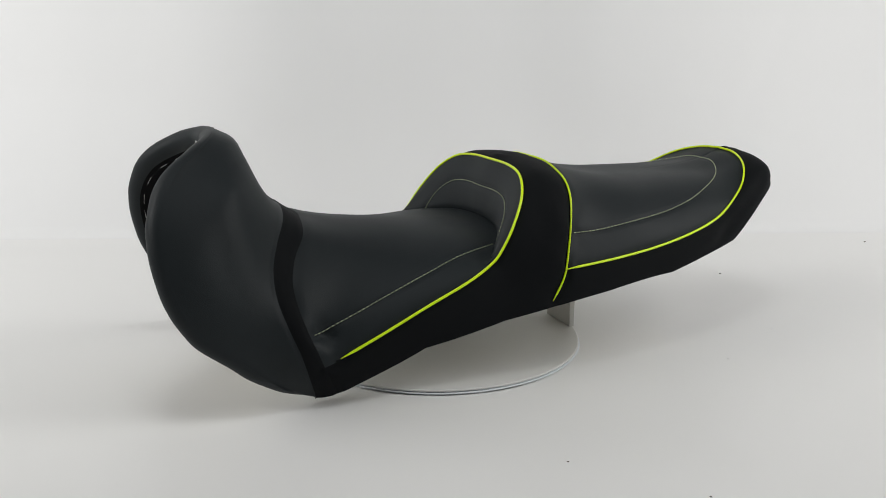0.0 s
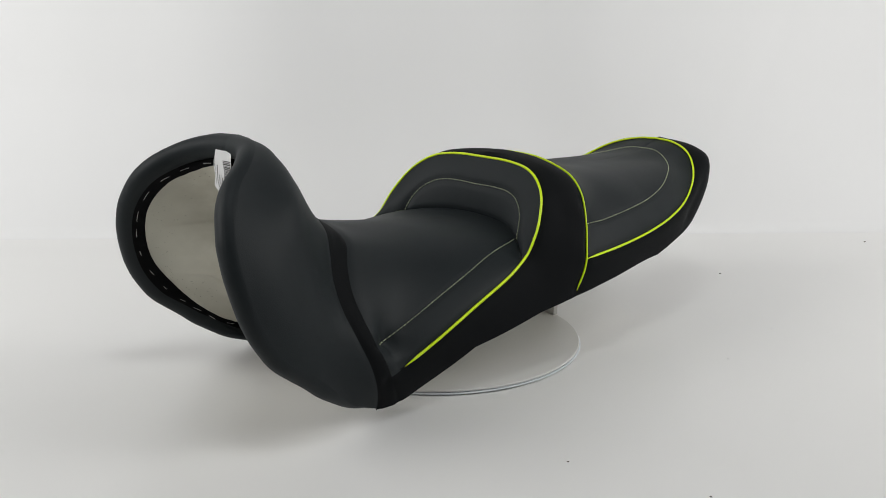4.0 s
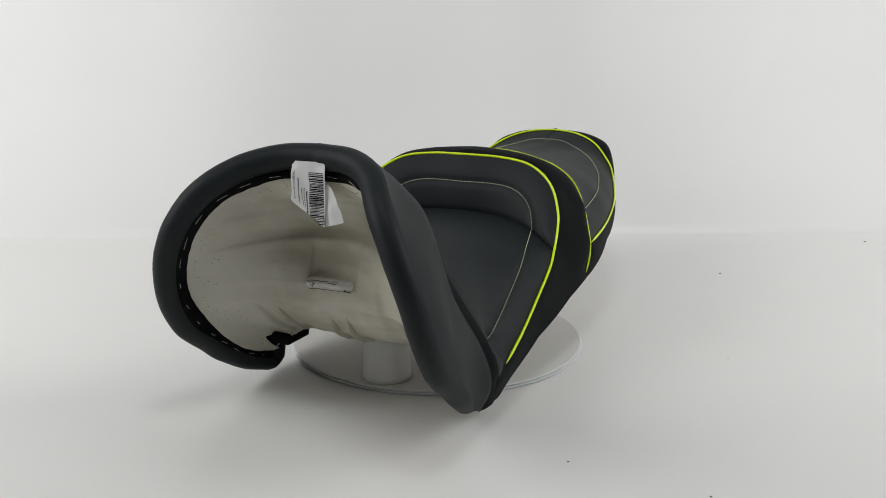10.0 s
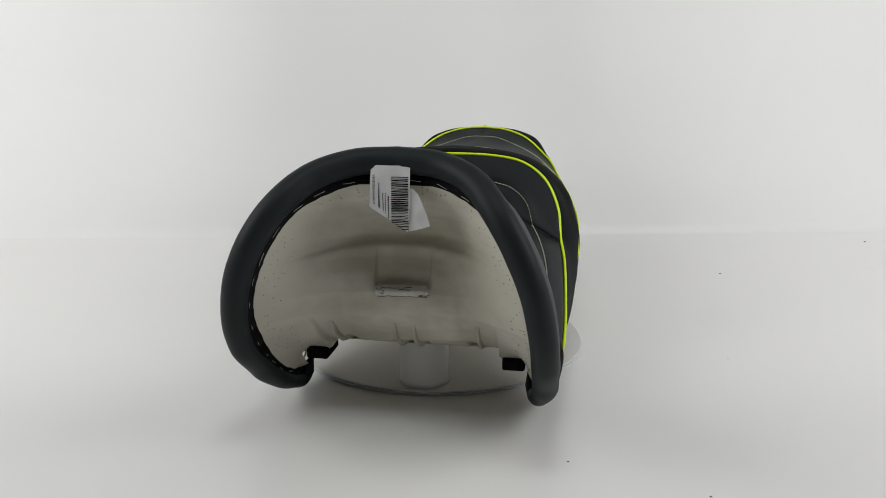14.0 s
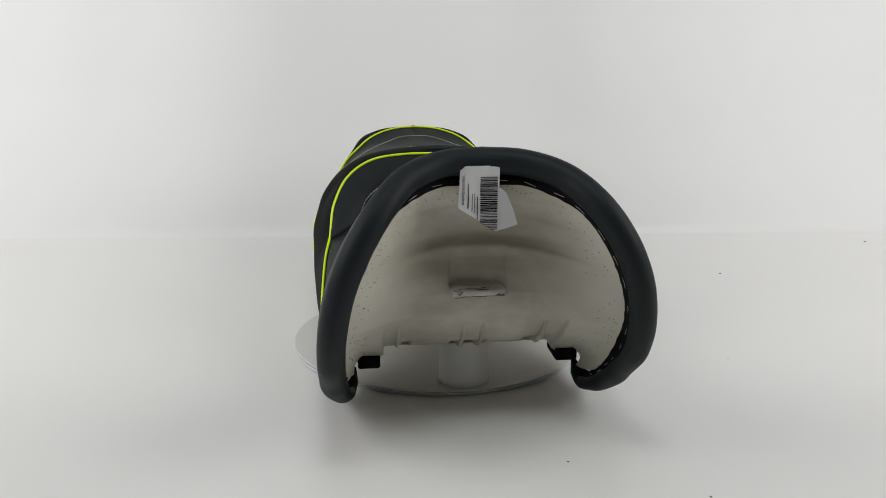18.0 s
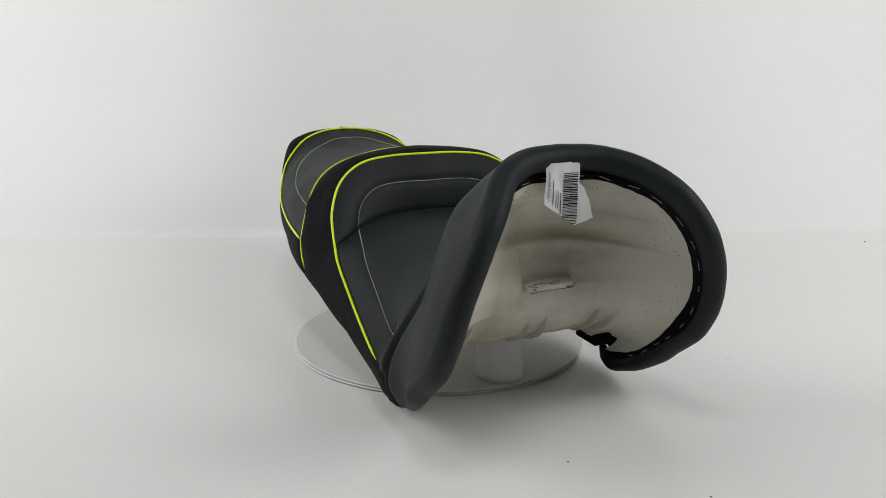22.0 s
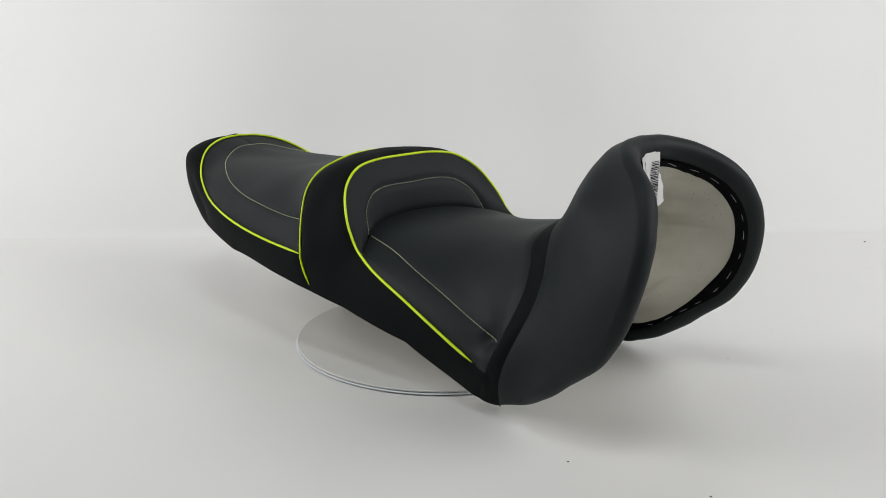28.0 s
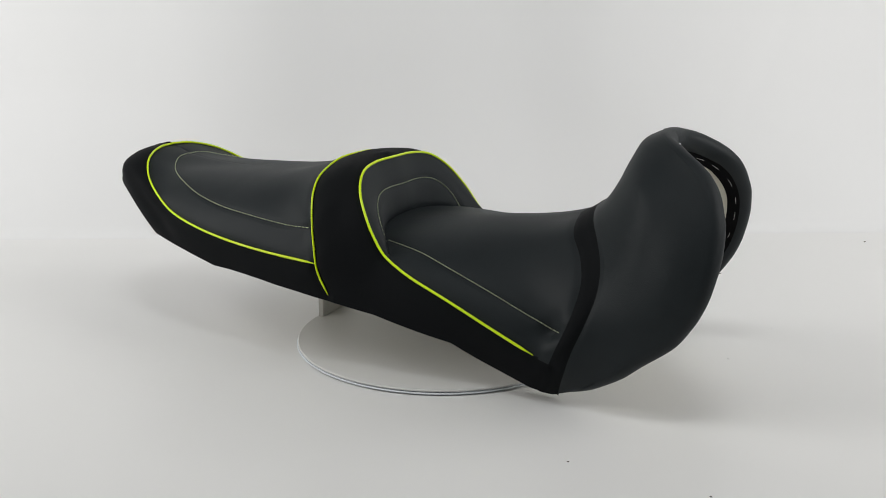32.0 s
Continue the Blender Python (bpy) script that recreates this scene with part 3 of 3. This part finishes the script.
def seat_rim():
    """Padded roll round the nose opening, and the black hem stapled to the shell inside it."""
    n = 90
    C, out, fwd = rim_frame(n)
    hem = spline(HEM, n)
    # the hem was pulled over by hand: its edge wavers
    waver = np.array([noise.noise((k * 0.33, 2.0, 5.0)) + 0.5 * noise.noise((k * 0.9, 7.0, 1.0)) for k in range(n)])[:, None]
    waver[-6:] *= np.linspace(1, 0, 6)[:, None]
    hem = hem + 0.0022 * waver * out
    lumps = np.array([noise.noise((k * 0.22, 4.0, 9.0)) for k in range(n)])[:, None]
    lumps[-6:] *= np.linspace(1, 0, 6)[:, None]
    rings = []
    for a in np.linspace(-15, 175, 17):
        r = math.radians(a)
        rings.append(C + (rim_radius(n) + 0.0007 * lumps * math.sin(max(0, r))) * (math.cos(r) * out + math.sin(r) * fwd))
    inner = rings[-1]
    G = np.array(rings)
    # lower ends of the roll, curling back and up under the shell
    end = spline([C[9], C[4], C[0], C[0] + np.array([-0.002, 0.010, 0.0030]), np.array([0.1270, -0.2000, 0.0410])], 26)
    for side in (1, -1):
        V, F = tube(end * [side, 1, 1], 0.0079, 14, taper=5)
        mesh_object("rim_end", V, F, M_LEATHER, seat, True, "charcoal end of the padded rim, tucked under the shell")

    def both(G, name, mat, label, flip):
        m, nn = G.shape[:2]
        V = G.reshape(-1, 3)
        Fa = grid_faces(m, nn, flip)
        Fb = [tuple(q + m * nn for q in f[::-1]) for f in Fa]
        me = mesh_object(name, np.vstack([V, V * [-1, 1, 1]]), Fa + Fb, mat, seat, True, label)
        bm = bmesh.new()
        bm.from_mesh(me.data)
        bmesh.ops.remove_doubles(bm, verts=bm.verts, dist=0.0004)
        bmesh.ops.recalc_face_normals(bm, faces=bm.faces)
        bm.to_mesh(me.data)
        bm.free()
        return me
    both(G, "nose_rim", M_LEATHER, "padded charcoal leatherette rim of the nose opening", False)
    f = np.linspace(0, 1, 6)[:, None, None]
    H = inner[None] * (1 - f) + hem[None] * f
    H = H + 0.002 * np.sin(math.pi * f) * np.array([0, -1, 0])
    both(H, "stapled_hem", M_FELT, "black hem stapled along the inside of the nose", False)


seat_rim()


def seat_shell():
    """Beige moulded shell seen through the nose opening: hollow at the sides, with a rounded belly."""
    hem = spline(HEM, 120)
    zz = hem[:, 2]
    o = np.argsort(zz)
    zs, xs, ys = zz[o], hem[o, 0], hem[o, 1]
    nz, nx = 150, 401
    V = []
    z_hi = 0.2655
    mid_z = [0.045, 0.055, 0.064, 0.075, 0.090, 0.108, 0.130, 0.150, 0.170, 0.185, 0.205, 0.225, 0.245, 0.266]
    mid_y = [-0.188, -0.190, -0.198, -0.220, -0.243, -0.259, -0.270, -0.2755, -0.2725, -0.268, -0.268, -0.274, -0.288, -0.308]
    for k in range(nz):
        t = (k / (nz - 1)) ** 1.4
        for i in range(nx):
            a = -1 + 2 * i / (nx - 1)
            corner = 0.5 + 0.5 * math.tanh((abs(a) * 0.1353 - 0.0955) / 0.0014)
            outer = 0.5 + 0.5 * math.tanh((abs(a) * 0.1353 - 0.1285) / 0.001)
            z_lo = 0.0688 - 0.0092 * corner - 0.0266 * outer
            z = z_lo + (z_hi - z_lo) * t
            xe, ye = np.interp(z, zs, xs), np.interp(z, zs, ys)
            ym = np.interp(z, mid_z, mid_y)
            low = max(0.0, 1 - (z - 0.0655) / 0.06)
            q = 2.6 + 9.0 * low
            blend = (1 - abs(a) ** q) ** 1.1
            x = a * xe
            y = ye + (ym - ye) * blend
            y -= 0.022 * corner * (1 - abs(a)) * 3 * min(1, low)
            rib = 0
            for xa, xb in ((-0.0745, -0.065), (-0.021, -0.0145), (-0.0085, 0.0055), (0.0115, 0.0185), (0.0615, 0.070)):
                well = 0.25 * (1 + math.tanh((x - xa) / 0.0009)) * (1 + math.tanh((xb - x) / 0.0009))
                rib -= 0.009 * well * 0.25 * (1 + math.tanh((0.0825 - z) / 0.0008)) * (1 + math.tanh((z - 0.0695) / 0.0005))
            # curved steps and hollows across the upper part, and the panel sunk above the plug
            arc = z + 0.9 * x * x
            fade = 1 - a ** 4
            step = 0.0024 * math.tanh((arc - 0.199) / 0.0022) * fade
            step += 0.0045 * math.exp(-((arc - 0.2095) / 0.0070) ** 2) * fade * math.exp(-(x / 0.085) ** 4)
            step += 0.0018 * math.tanh((arc - 0.2300) / 0.0030) * fade
            step += 0.0050 * math.exp(-((arc - 0.2440) / 0.0060) ** 2) * fade * math.exp(-(x / 0.065) ** 4)
            sunk = 0.25 * (1 + math.tanh((x + 0.0285) / 0.0012)) * (1 + math.tanh((0.0285 - x) / 0.0012))
            sunk *= max(0.0, min(1.0, (0.199 - z) / 0.040)) * (0.5 + 0.5 * math.tanh((z - 0.156) / 0.001))
            step += 0.0042 * sunk
            # raised boss under the plug
            boss = 0.25 * (1 + math.tanh((x + 0.060) / 0.005)) * (1 + math.tanh((0.058 - x) / 0.005))
            y -= 0.0065 * boss * (0.5 + 0.5 * math.tanh((0.1565 - 2 * x * x - z) / (0.0016 + 0.016 * min(1.0, max(0.0, (abs(x) - 0.024) / 0.014))))) * min(1.0, max(0.0, (z - 0.066) / 0.02))
            lump = (0.0016 * noise.noise((x * 22, 3.0, z * 22)) + 0.0006 * noise.noise((x * 70, 8.0, z * 70))) * (1 - a * a)
            V.append((x, y - rib + step + lump, z))
    ob = mesh_object("seat_shell", V, grid_faces(nz, nx), M_SHELL, seat, True, "beige moulded plastic seat base, stained and scuffed")
    # thin stiffening ribs at the foot of the belly
    sh = np.array(V)
    for xr in (-0.0800, -0.0118, 0.0085, 0.0755):
        near = sh[(np.abs(sh[:, 0] - xr - 0.004 * (1 if xr > 0.05 else -1 if xr < -0.05 else 0)) < 0.0009) & (sh[:, 2] < 0.118)]
        near = near[np.argsort(near[:, 2])]
        zs2 = np.linspace(0.0696, 0.1120, 14)
        ys2 = np.interp(zs2, near[:, 2], near[:, 1])
        R, F = [], []
        for z, y, f in zip(zs2, ys2, np.linspace(0, 1, 14)):
            h = 0.0080 * min(1.0, 3.0 * (1 - f)) * min(1.0, 0.45 + 4 * f)
            for dx, dh in ((-0.0021, -0.3), (-0.0014, 0.85), (0.0, 1.0), (0.0014, 0.85), (0.0021, -0.3)):
                R.append((xr + dx, y - h * dh * 0.85, z - h * dh * 0.25))
        F = grid_faces(14, 5) + [(0, 1, 2, 3, 4)]
        mesh_object("rib", R, F, M_SHELL, seat, True)
    # the underside carried on to the tail
    edge = spline(EDGE, 120)
    ny, nx = 50, 25
    V = []
    for k in range(ny):
        y = -0.198 + (0.33 + 0.198) * k / (ny - 1)
        xe = np.interp(y, edge[:, 1], edge[:, 0]) * 0.945
        ze = np.interp(y, edge[:, 1], edge[:, 2]) + 0.002
        f = min(1.0, k / 14)
        zc = 0.0675 * (1 - f) + (ze + 0.004) * f
        for i in range(nx):
            a = -1 + 2 * i / (nx - 1)
            w = 1 - abs(a) ** 12
            V.append((a * xe, y, ze + (zc - ze) * w))
    mesh_object("base_pan", V, grid_faces(ny, nx), M_SHELL, seat, True, "beige underside of the seat base")
    return sh


shell_points = seat_shell()


def piping(name, half, radius):
    pts = over_top(half, 220)
    q = pts.copy() if name == "rider_piping" else skin.on(pts, 0.0011 if name == "pillion_piping" else 0.0)[0]
    # even out the path before the cord is laid
    for _ in range(3):
        q[1:-1] = (q[:-2] + 2 * q[1:-1] + q[2:]) / 4
    q[:, 2] += 0.0004
    V, F = tube(q, radius, 8, taper=4)
    return mesh_object(name, V, F, M_PIPING, seat, True, "fluorescent yellow-green piping cord")


piping("rider_piping", [tuple(q) for q in spline(PIPE_RIDER, 60)[3:]], 0.00172)
piping("cross_piping", PIPE_CROSS, 0.00136)
piping("pillion_piping", PIPE_PILLION, 0.00162)


def on_pan(P, lift=0.0):
    return skin.on(P, lift, rear=False)


def on_bolster(P, lift=0.0):
    q = G_bolster.reshape(-1, 3)
    a = np.abs(P[:, 0])
    out = []
    for x, p in zip(a, P):
        k = ((q[:, 0] - x) ** 2 + (q[:, 2] - p[2]) ** 2)
        j = np.argsort(k)[:4]
        w = 1 / (k[j] + 1e-8)
        y = (q[j, 1] * w).sum() / w.sum()
        out.append((p[0], y - 0.0004 - lift, p[2]))
    return np.array(out), np.tile(np.array([[0, -1.0, 0.2]]), (len(P), 1))


def stitches(name, path, length=0.0034, gap=0.0021, r=0.00050, lift=0.0002, place=None):
    L = np.concatenate([[0], np.cumsum(np.linalg.norm(np.diff(path, axis=0), axis=1))])
    V, F = [], []
    s = 0.001
    while s + length < L[-1]:
        t = np.linspace(s, s + length, 5)
        seg = np.stack([np.interp(t, L, path[:, k]) for k in range(3)], 1)
        seg, nrm = (place or skin.on)(seg, lift)
        seg += nrm * (np.array([-0.3, 0.35, 0.5, 0.35, -0.3]) * 0.001)[:, None]
        v, f = tube(seg, r, 5)
        F += [tuple(q + len(V) for q in g) for g in f]
        V += v
        s += length + gap
    ob = mesh_object(name, V, F, M_THREAD, seat, True, "pale grey-green decorative stitching")
    tagged(ob, kind="stuff")


for sx in (1, -1):
    stitches("pan_stitching", spline(STITCH_PAN, 80) * [sx, 1, 1], place=on_pan)
stitches("bolster_stitching", over_top(STITCH_BOLSTER, 160), place=on_bolster)
stitches("pillion_stitching", over_top(STITCH_PILLION, 240), length=0.0040, gap=0.0020)


def hem_fittings():
    """Staples through the hem, rubber pads, the mould plug and the paper tag."""
    n = 200
    C, out, fwd = rim_frame(n)
    hem = spline(HEM, n)
    inner = C + rim_radius(n) * (math.cos(math.radians(175)) * out + math.sin(math.radians(175)) * fwd)
    line = hem * 0.50 + inner * 0.50 + np.array([0, -0.0028, 0])
    L = np.concatenate([[0], np.cumsum(np.linalg.norm(np.diff(line, axis=0), axis=1))])
    rng = random.Random(4)
    s = 0.012
    while s < L[-1] - 0.004:
        ln = 0.0112
        t = np.array([s, s + ln / 2, s + ln])
        seg = np.stack([np.interp(t, L, line[:, k]) for k in range(3)], 1)
        for sx in (1, -1):
            sg = seg * [sx, 1, 1]
            off = np.array([0, 0, 0.0012 * rng.uniform(-1, 1)])
            tilt = rng.uniform(-0.0011, 0.0011)
            sg = sg + off
            sg[0, 2] += tilt
            sg[2, 2] -= tilt
            ends = np.vstack([sg[0] + [0, 0.0006, 0], sg[0] * 0.93 + sg[1] * 0.07, sg[1], sg[2] * 0.93 + sg[1] * 0.07, sg[2] + [0, 0.0006, 0]])
            V, F = tube(ends, 0.00030, 5)
            mesh_object("staple", V, F, M_STEEL, seat, True)
        s += rng.uniform(0.0230, 0.0310)
    # rubber pads under the corners of the shell
    for sx in (1, -1):
        bm = bmesh.new()
        xa, xb = sorted((sx * 0.0985, sx * 0.1230))
        box(bm, xa, xb, -0.2300, -0.1880, 0.0500, 0.0640)
        bmesh.ops.bevel(bm, geom=bm.edges[:], offset=0.0012, segments=2, affect="EDGES")
        part("rubber_pad", bm, M_FELT, seat, "black rubber pad under the shell", True)
        bm = bmesh.new()
        xa, xb = sorted((sx * 0.0945, sx * 0.1300))
        box(bm, xa, xb, -0.2275, -0.1850, 0.0610, 0.0742)
        for v in bm.verts:
            if v.co.z > 0.065 and v.co.y > -0.21:
                v.co.z += 0.004
        bmesh.ops.bevel(bm, geom=bm.edges[:], offset=0.0025, segments=3, affect="EDGES")
        part("corner_block", bm, M_SHELL, seat, "beige corner block of the moulded shell", True)
    # plug left by the mould on the ledge of the shell
    bm = bmesh.new()
    box(bm, -0.0280, 0.0270, -0.2908, -0.268, 0.1480, 0.1568)
    bmesh.ops.bevel(bm, geom=bm.edges[:], offset=0.0018, segments=2, affect="EDGES")
    for v in bm.verts:
        v.co += Vector((0, 0.0008, 0.0008)) * noise.noise(v.co * 90)
    part("mould_plug", bm, M_PLUG, seat, "scuffed plug on the shell", True)
    # dark scratches on the plug: scribbled ends and a long slanting line along the top
    marks = [(-0.020, 0.012, 0.1566, 0.1576, 7), (-0.002, 0.010, 0.1560, 0.1552, 4), (-0.024, 0.026, 0.1476, 0.1482, 9)]
    marks += [(x, x + rng.uniform(0.002, 0.006), z, z + rng.uniform(-0.002, 0.002), 4)
              for x, z in [(rng.uniform(-0.0275, -0.019), rng.uniform(0.1495, 0.1550)) for _ in range(6)] + [(rng.uniform(0.018, 0.026), rng.uniform(0.1485, 0.1525)) for _ in range(5)]]
    for x0, x1, z0, z1, n in marks:
        path = [(x0 + (x1 - x0) * k / n, -0.2908, z0 + (z1 - z0) * k / n + rng.uniform(-0.0006, 0.0006)) for k in range(n + 1)]
        V, F = tube(path, rng.uniform(0.00022, 0.00042), 5)
        mesh_object("scratch", V, F, M_SPECK, seat, True)
    # dirt in small pits beside the hem
    sh = shell_points
    hem_line = spline(HEM, 80)
    V, F = [], []
    for k in range(210):
        q = hem_line[rng.randrange(6, 76)] * [1 if rng.random() < 0.5 else -1, 1, 1]
        inward = 0.004 + 0.018 * rng.random() ** 1.6
        d = np.array([q[0], 0, q[2] - 0.13])
        q = q - inward * d / np.linalg.norm(d)
        m = sh[np.argmin(((sh - q)[:, [0, 2]] ** 2).sum(1))]
        r = rng.choice((0.0003, 0.0004, 0.0004, 0.0005, 0.0006))
        b = len(V)
        V += [(m[0] + r * math.cos(c) * 1.2, m[1] - 0.0003, m[2] + r * math.sin(c)) for c in np.arange(6) * math.pi / 3]
        V.append((m[0], m[1] - 0.0006, m[2]))
        F += [(b + c, b + (c + 1) % 6, b + 6) for c in range(6)]
    ob = mesh_object("dirt_specks", V, F, M_SPECK, seat, False, "dark dirt specks on the beige shell")
    tagged(ob, kind="stuff")


hem_fittings()


def tag():
    y0 = -0.3128
    card = new("paper_tag")
    card.parent = seat
    card["label"] = "white paper tag with barcode, folded at the corner"

    def wave(x, z):
        return 0.0012 * math.sin(x * 130 + 1.0) * (0.3 + 8 * (0.285 - z)) + 0.0019 * noise.noise((x * 80, 1.0, z * 80))

    def sheet(name, outline, mat, dy, label=""):
        # outline: left and right edge positions at heights, top to bottom
        V = []
        nn = 15
        hs = np.linspace(outline[0][0], outline[-1][0], 30)
        for z in hs:
            xl = np.interp(-z, [-o[0] for o in outline], [o[1] for o in outline])
            xr = np.interp(-z, [-o[0] for o in outline], [o[2] for o in outline])
            for i in range(nn):
                x = xl + (xr - xl) * i / (nn - 1)
                V.append((x, y0 + dy + wave(x, z), z))
        return mesh_object(name, V, grid_faces(len(hs), nn), mat, card, True, label)
    sheet("tag_front", [(0.2864, -0.0228, 0.0145), (0.2845, -0.0230, 0.0150), (0.2453, -0.0248, 0.0143), (0.2230, 0.0100, 0.0130), (0.2213, 0.0118, 0.0127)], M_PAPER, 0.0)
    sheet("tag_fold", [(0.2640, 0.0140, 0.0165), (0.2590, 0.0140, 0.0220), (0.2400, 0.0138, 0.0300), (0.2270, 0.0132, 0.0337), (0.2213, 0.0127, 0.0140)], M_PAPER, 0.0025)

    def bars(name, rects):
        for x0, x1, z0, z1 in rects:
            V, F = [], []
            k = 0
            for z in (z0, z1):
                for i in range(5):
                    x = x0 + (x1 - x0) * i / 4
                    V.append((x, y0 - 0.0004 + wave(x, z), z))
            for i in range(4):
                F.append((k + i, k + i + 1, k + 6 + i, k + 5 + i))
            mesh_object(name, V, F, M_INK, card, False)
    rng = random.Random(11)
    rects, z = [], 0.2755
    while z > 0.2235:
        h = rng.choice((0.0005, 0.0008, 0.0012))
        left = -0.0035 if z > 0.2305 else -0.0035 + (0.2305 - z) * 1.6
        rects.append((left, 0.0132, z - h, z))
        z -= h + rng.choice((0.0005, 0.0007, 0.0010))
    bars("barcode_bar", rects)
    rects = []
    for x, thick, z_top, z_bot in ((-0.0152, 0.0007, 0.2690, 0.2440), (-0.0113, 0.0004, 0.2590, 0.2415), (-0.0090, 0.0004, 0.2590, 0.2395), (-0.0062, 0.0007, 0.2560, 0.2335)):
        z = z_top
        while z > z_bot:
            w = rng.uniform(0.0007, 0.0019)
            rects.append((x - thick, x + thick, max(z - w, z_bot), z))
            z -= w + rng.uniform(0.0004, 0.0008)
    bars("print_line", rects)
    font = bpy.data.curves.new("print", "FONT")
    font.body, font.size, font.resolution_u = "VERSION: Standard", 0.0036, 2
    draft = bpy.data.objects.new("print", font)
    me = bpy.data.meshes.new_from_object(draft)
    # the line reads from the tag's top downwards
    for v in me.vertices:
        x, z = -0.0212 + v.co.y, 0.2775 - v.co.x
        v.co = to_metres((x, y0 - 0.0005 + wave(x, z), z))
    me.materials.append(M_INK)
    text = new("print_line", me)
    text.parent = card
    bpy.data.objects.remove(draft)


tag()

# ------------------------------------------------------------------ turntable
turntable = new("turntable_stand")
tagged(turntable, "round white turntable board with a white support post", "turntable")


def disc(name, r, z0, z1, mat, wob=0.0):
    n = 128
    prof = [(0.0, z0), (r - 0.001, z0), (r, z0 + 0.0008), (r, z1 - 0.0008), (r - 0.001, z1), (0.0, z1)]
    V, F = [], []
    for k in range(n):
        a = 2 * math.pi * k / n
        w = 1 + wob * math.sin(a * 2 + 1)
        for q, z in prof:
            V.append((q * w * math.cos(a), q * w * math.sin(a) - 0.004, z))
    m = len(prof)
    for k in range(n):
        k2 = (k + 1) % n
        for j in range(m - 1):
            F.append((k * m + j, k2 * m + j, k2 * m + j + 1, k * m + j + 1))
    ob = mesh_object(name, V, F, mat, turntable, False)
    return ob


disc("top_board", 0.1757, 0.0035, 0.0060, M_WHITE, 0.002)
# added ring that lifts the lower board, so a contact shadow falls below
disc("added_foot_ring", 0.1690, 0.0001, 0.0013, M_GREY)
disc("lower_board", 0.1772, 0.0013, 0.0029, M_WHITE_EDGE, 0.003)
disc("turning_ring", 0.1735, 0.0029, 0.0035, M_WHITE_EDGE)


def post(name, x, y, r, z1, flare=0.0):
    n = 48
    prof = [(0, 0.0061), (r * (1 + flare), 0.0061), (r * (1 + flare * 0.2), 0.012), (r, 0.03), (r, z1 - 0.002), (r - 0.002, z1), (0, z1)]
    V, F = [], []
    for k in range(n):
        a = 2 * math.pi * k / n
        for q, z in prof:
            V.append((x + q * math.cos(a), y + q * math.sin(a), z))
    m = len(prof)
    for k in range(n):
        k2 = (k + 1) % n
        for j in range(m - 1):
            F.append((k * m + j, k2 * m + j, k2 * m + j + 1, k * m + j + 1))
    mesh_object(name, V, F, M_TUBE, turntable, True, "white plastic tube under the nose")


post("front_post", 0.0100, -0.1475, 0.0260, 0.062, 0.05)


def rear_plate():
    bm = bmesh.new()
    box(bm, -0.0115, 0.0450, 0.1610, 0.1680, 0.0061, 0.0960)
    bmesh.ops.bevel(bm, geom=bm.edges[:], offset=0.0006, segments=1, affect="EDGES")
    part("rear_plate", bm, M_GREY, turntable, "pale grey board that props up the tail")


rear_plate()


def motions():
    rows_seat, rows_table = [], []
    for t in range(0, 33):
        a = -1.10 + 4.0477 * (t - 16) + 0.000565 * (t - 16) ** 2 + 0.000268 * (t - 16) ** 3
        turn = pose(0, 0, 0, 0, 0, a)
        rows_seat.append((float(t), turn @ pose(0.0083, 0, 0, 0, 0, 0.20)))
        rows_table.append((float(t), turn))
    walk(seat, rows_seat)
    walk(turntable, rows_table)


motions()
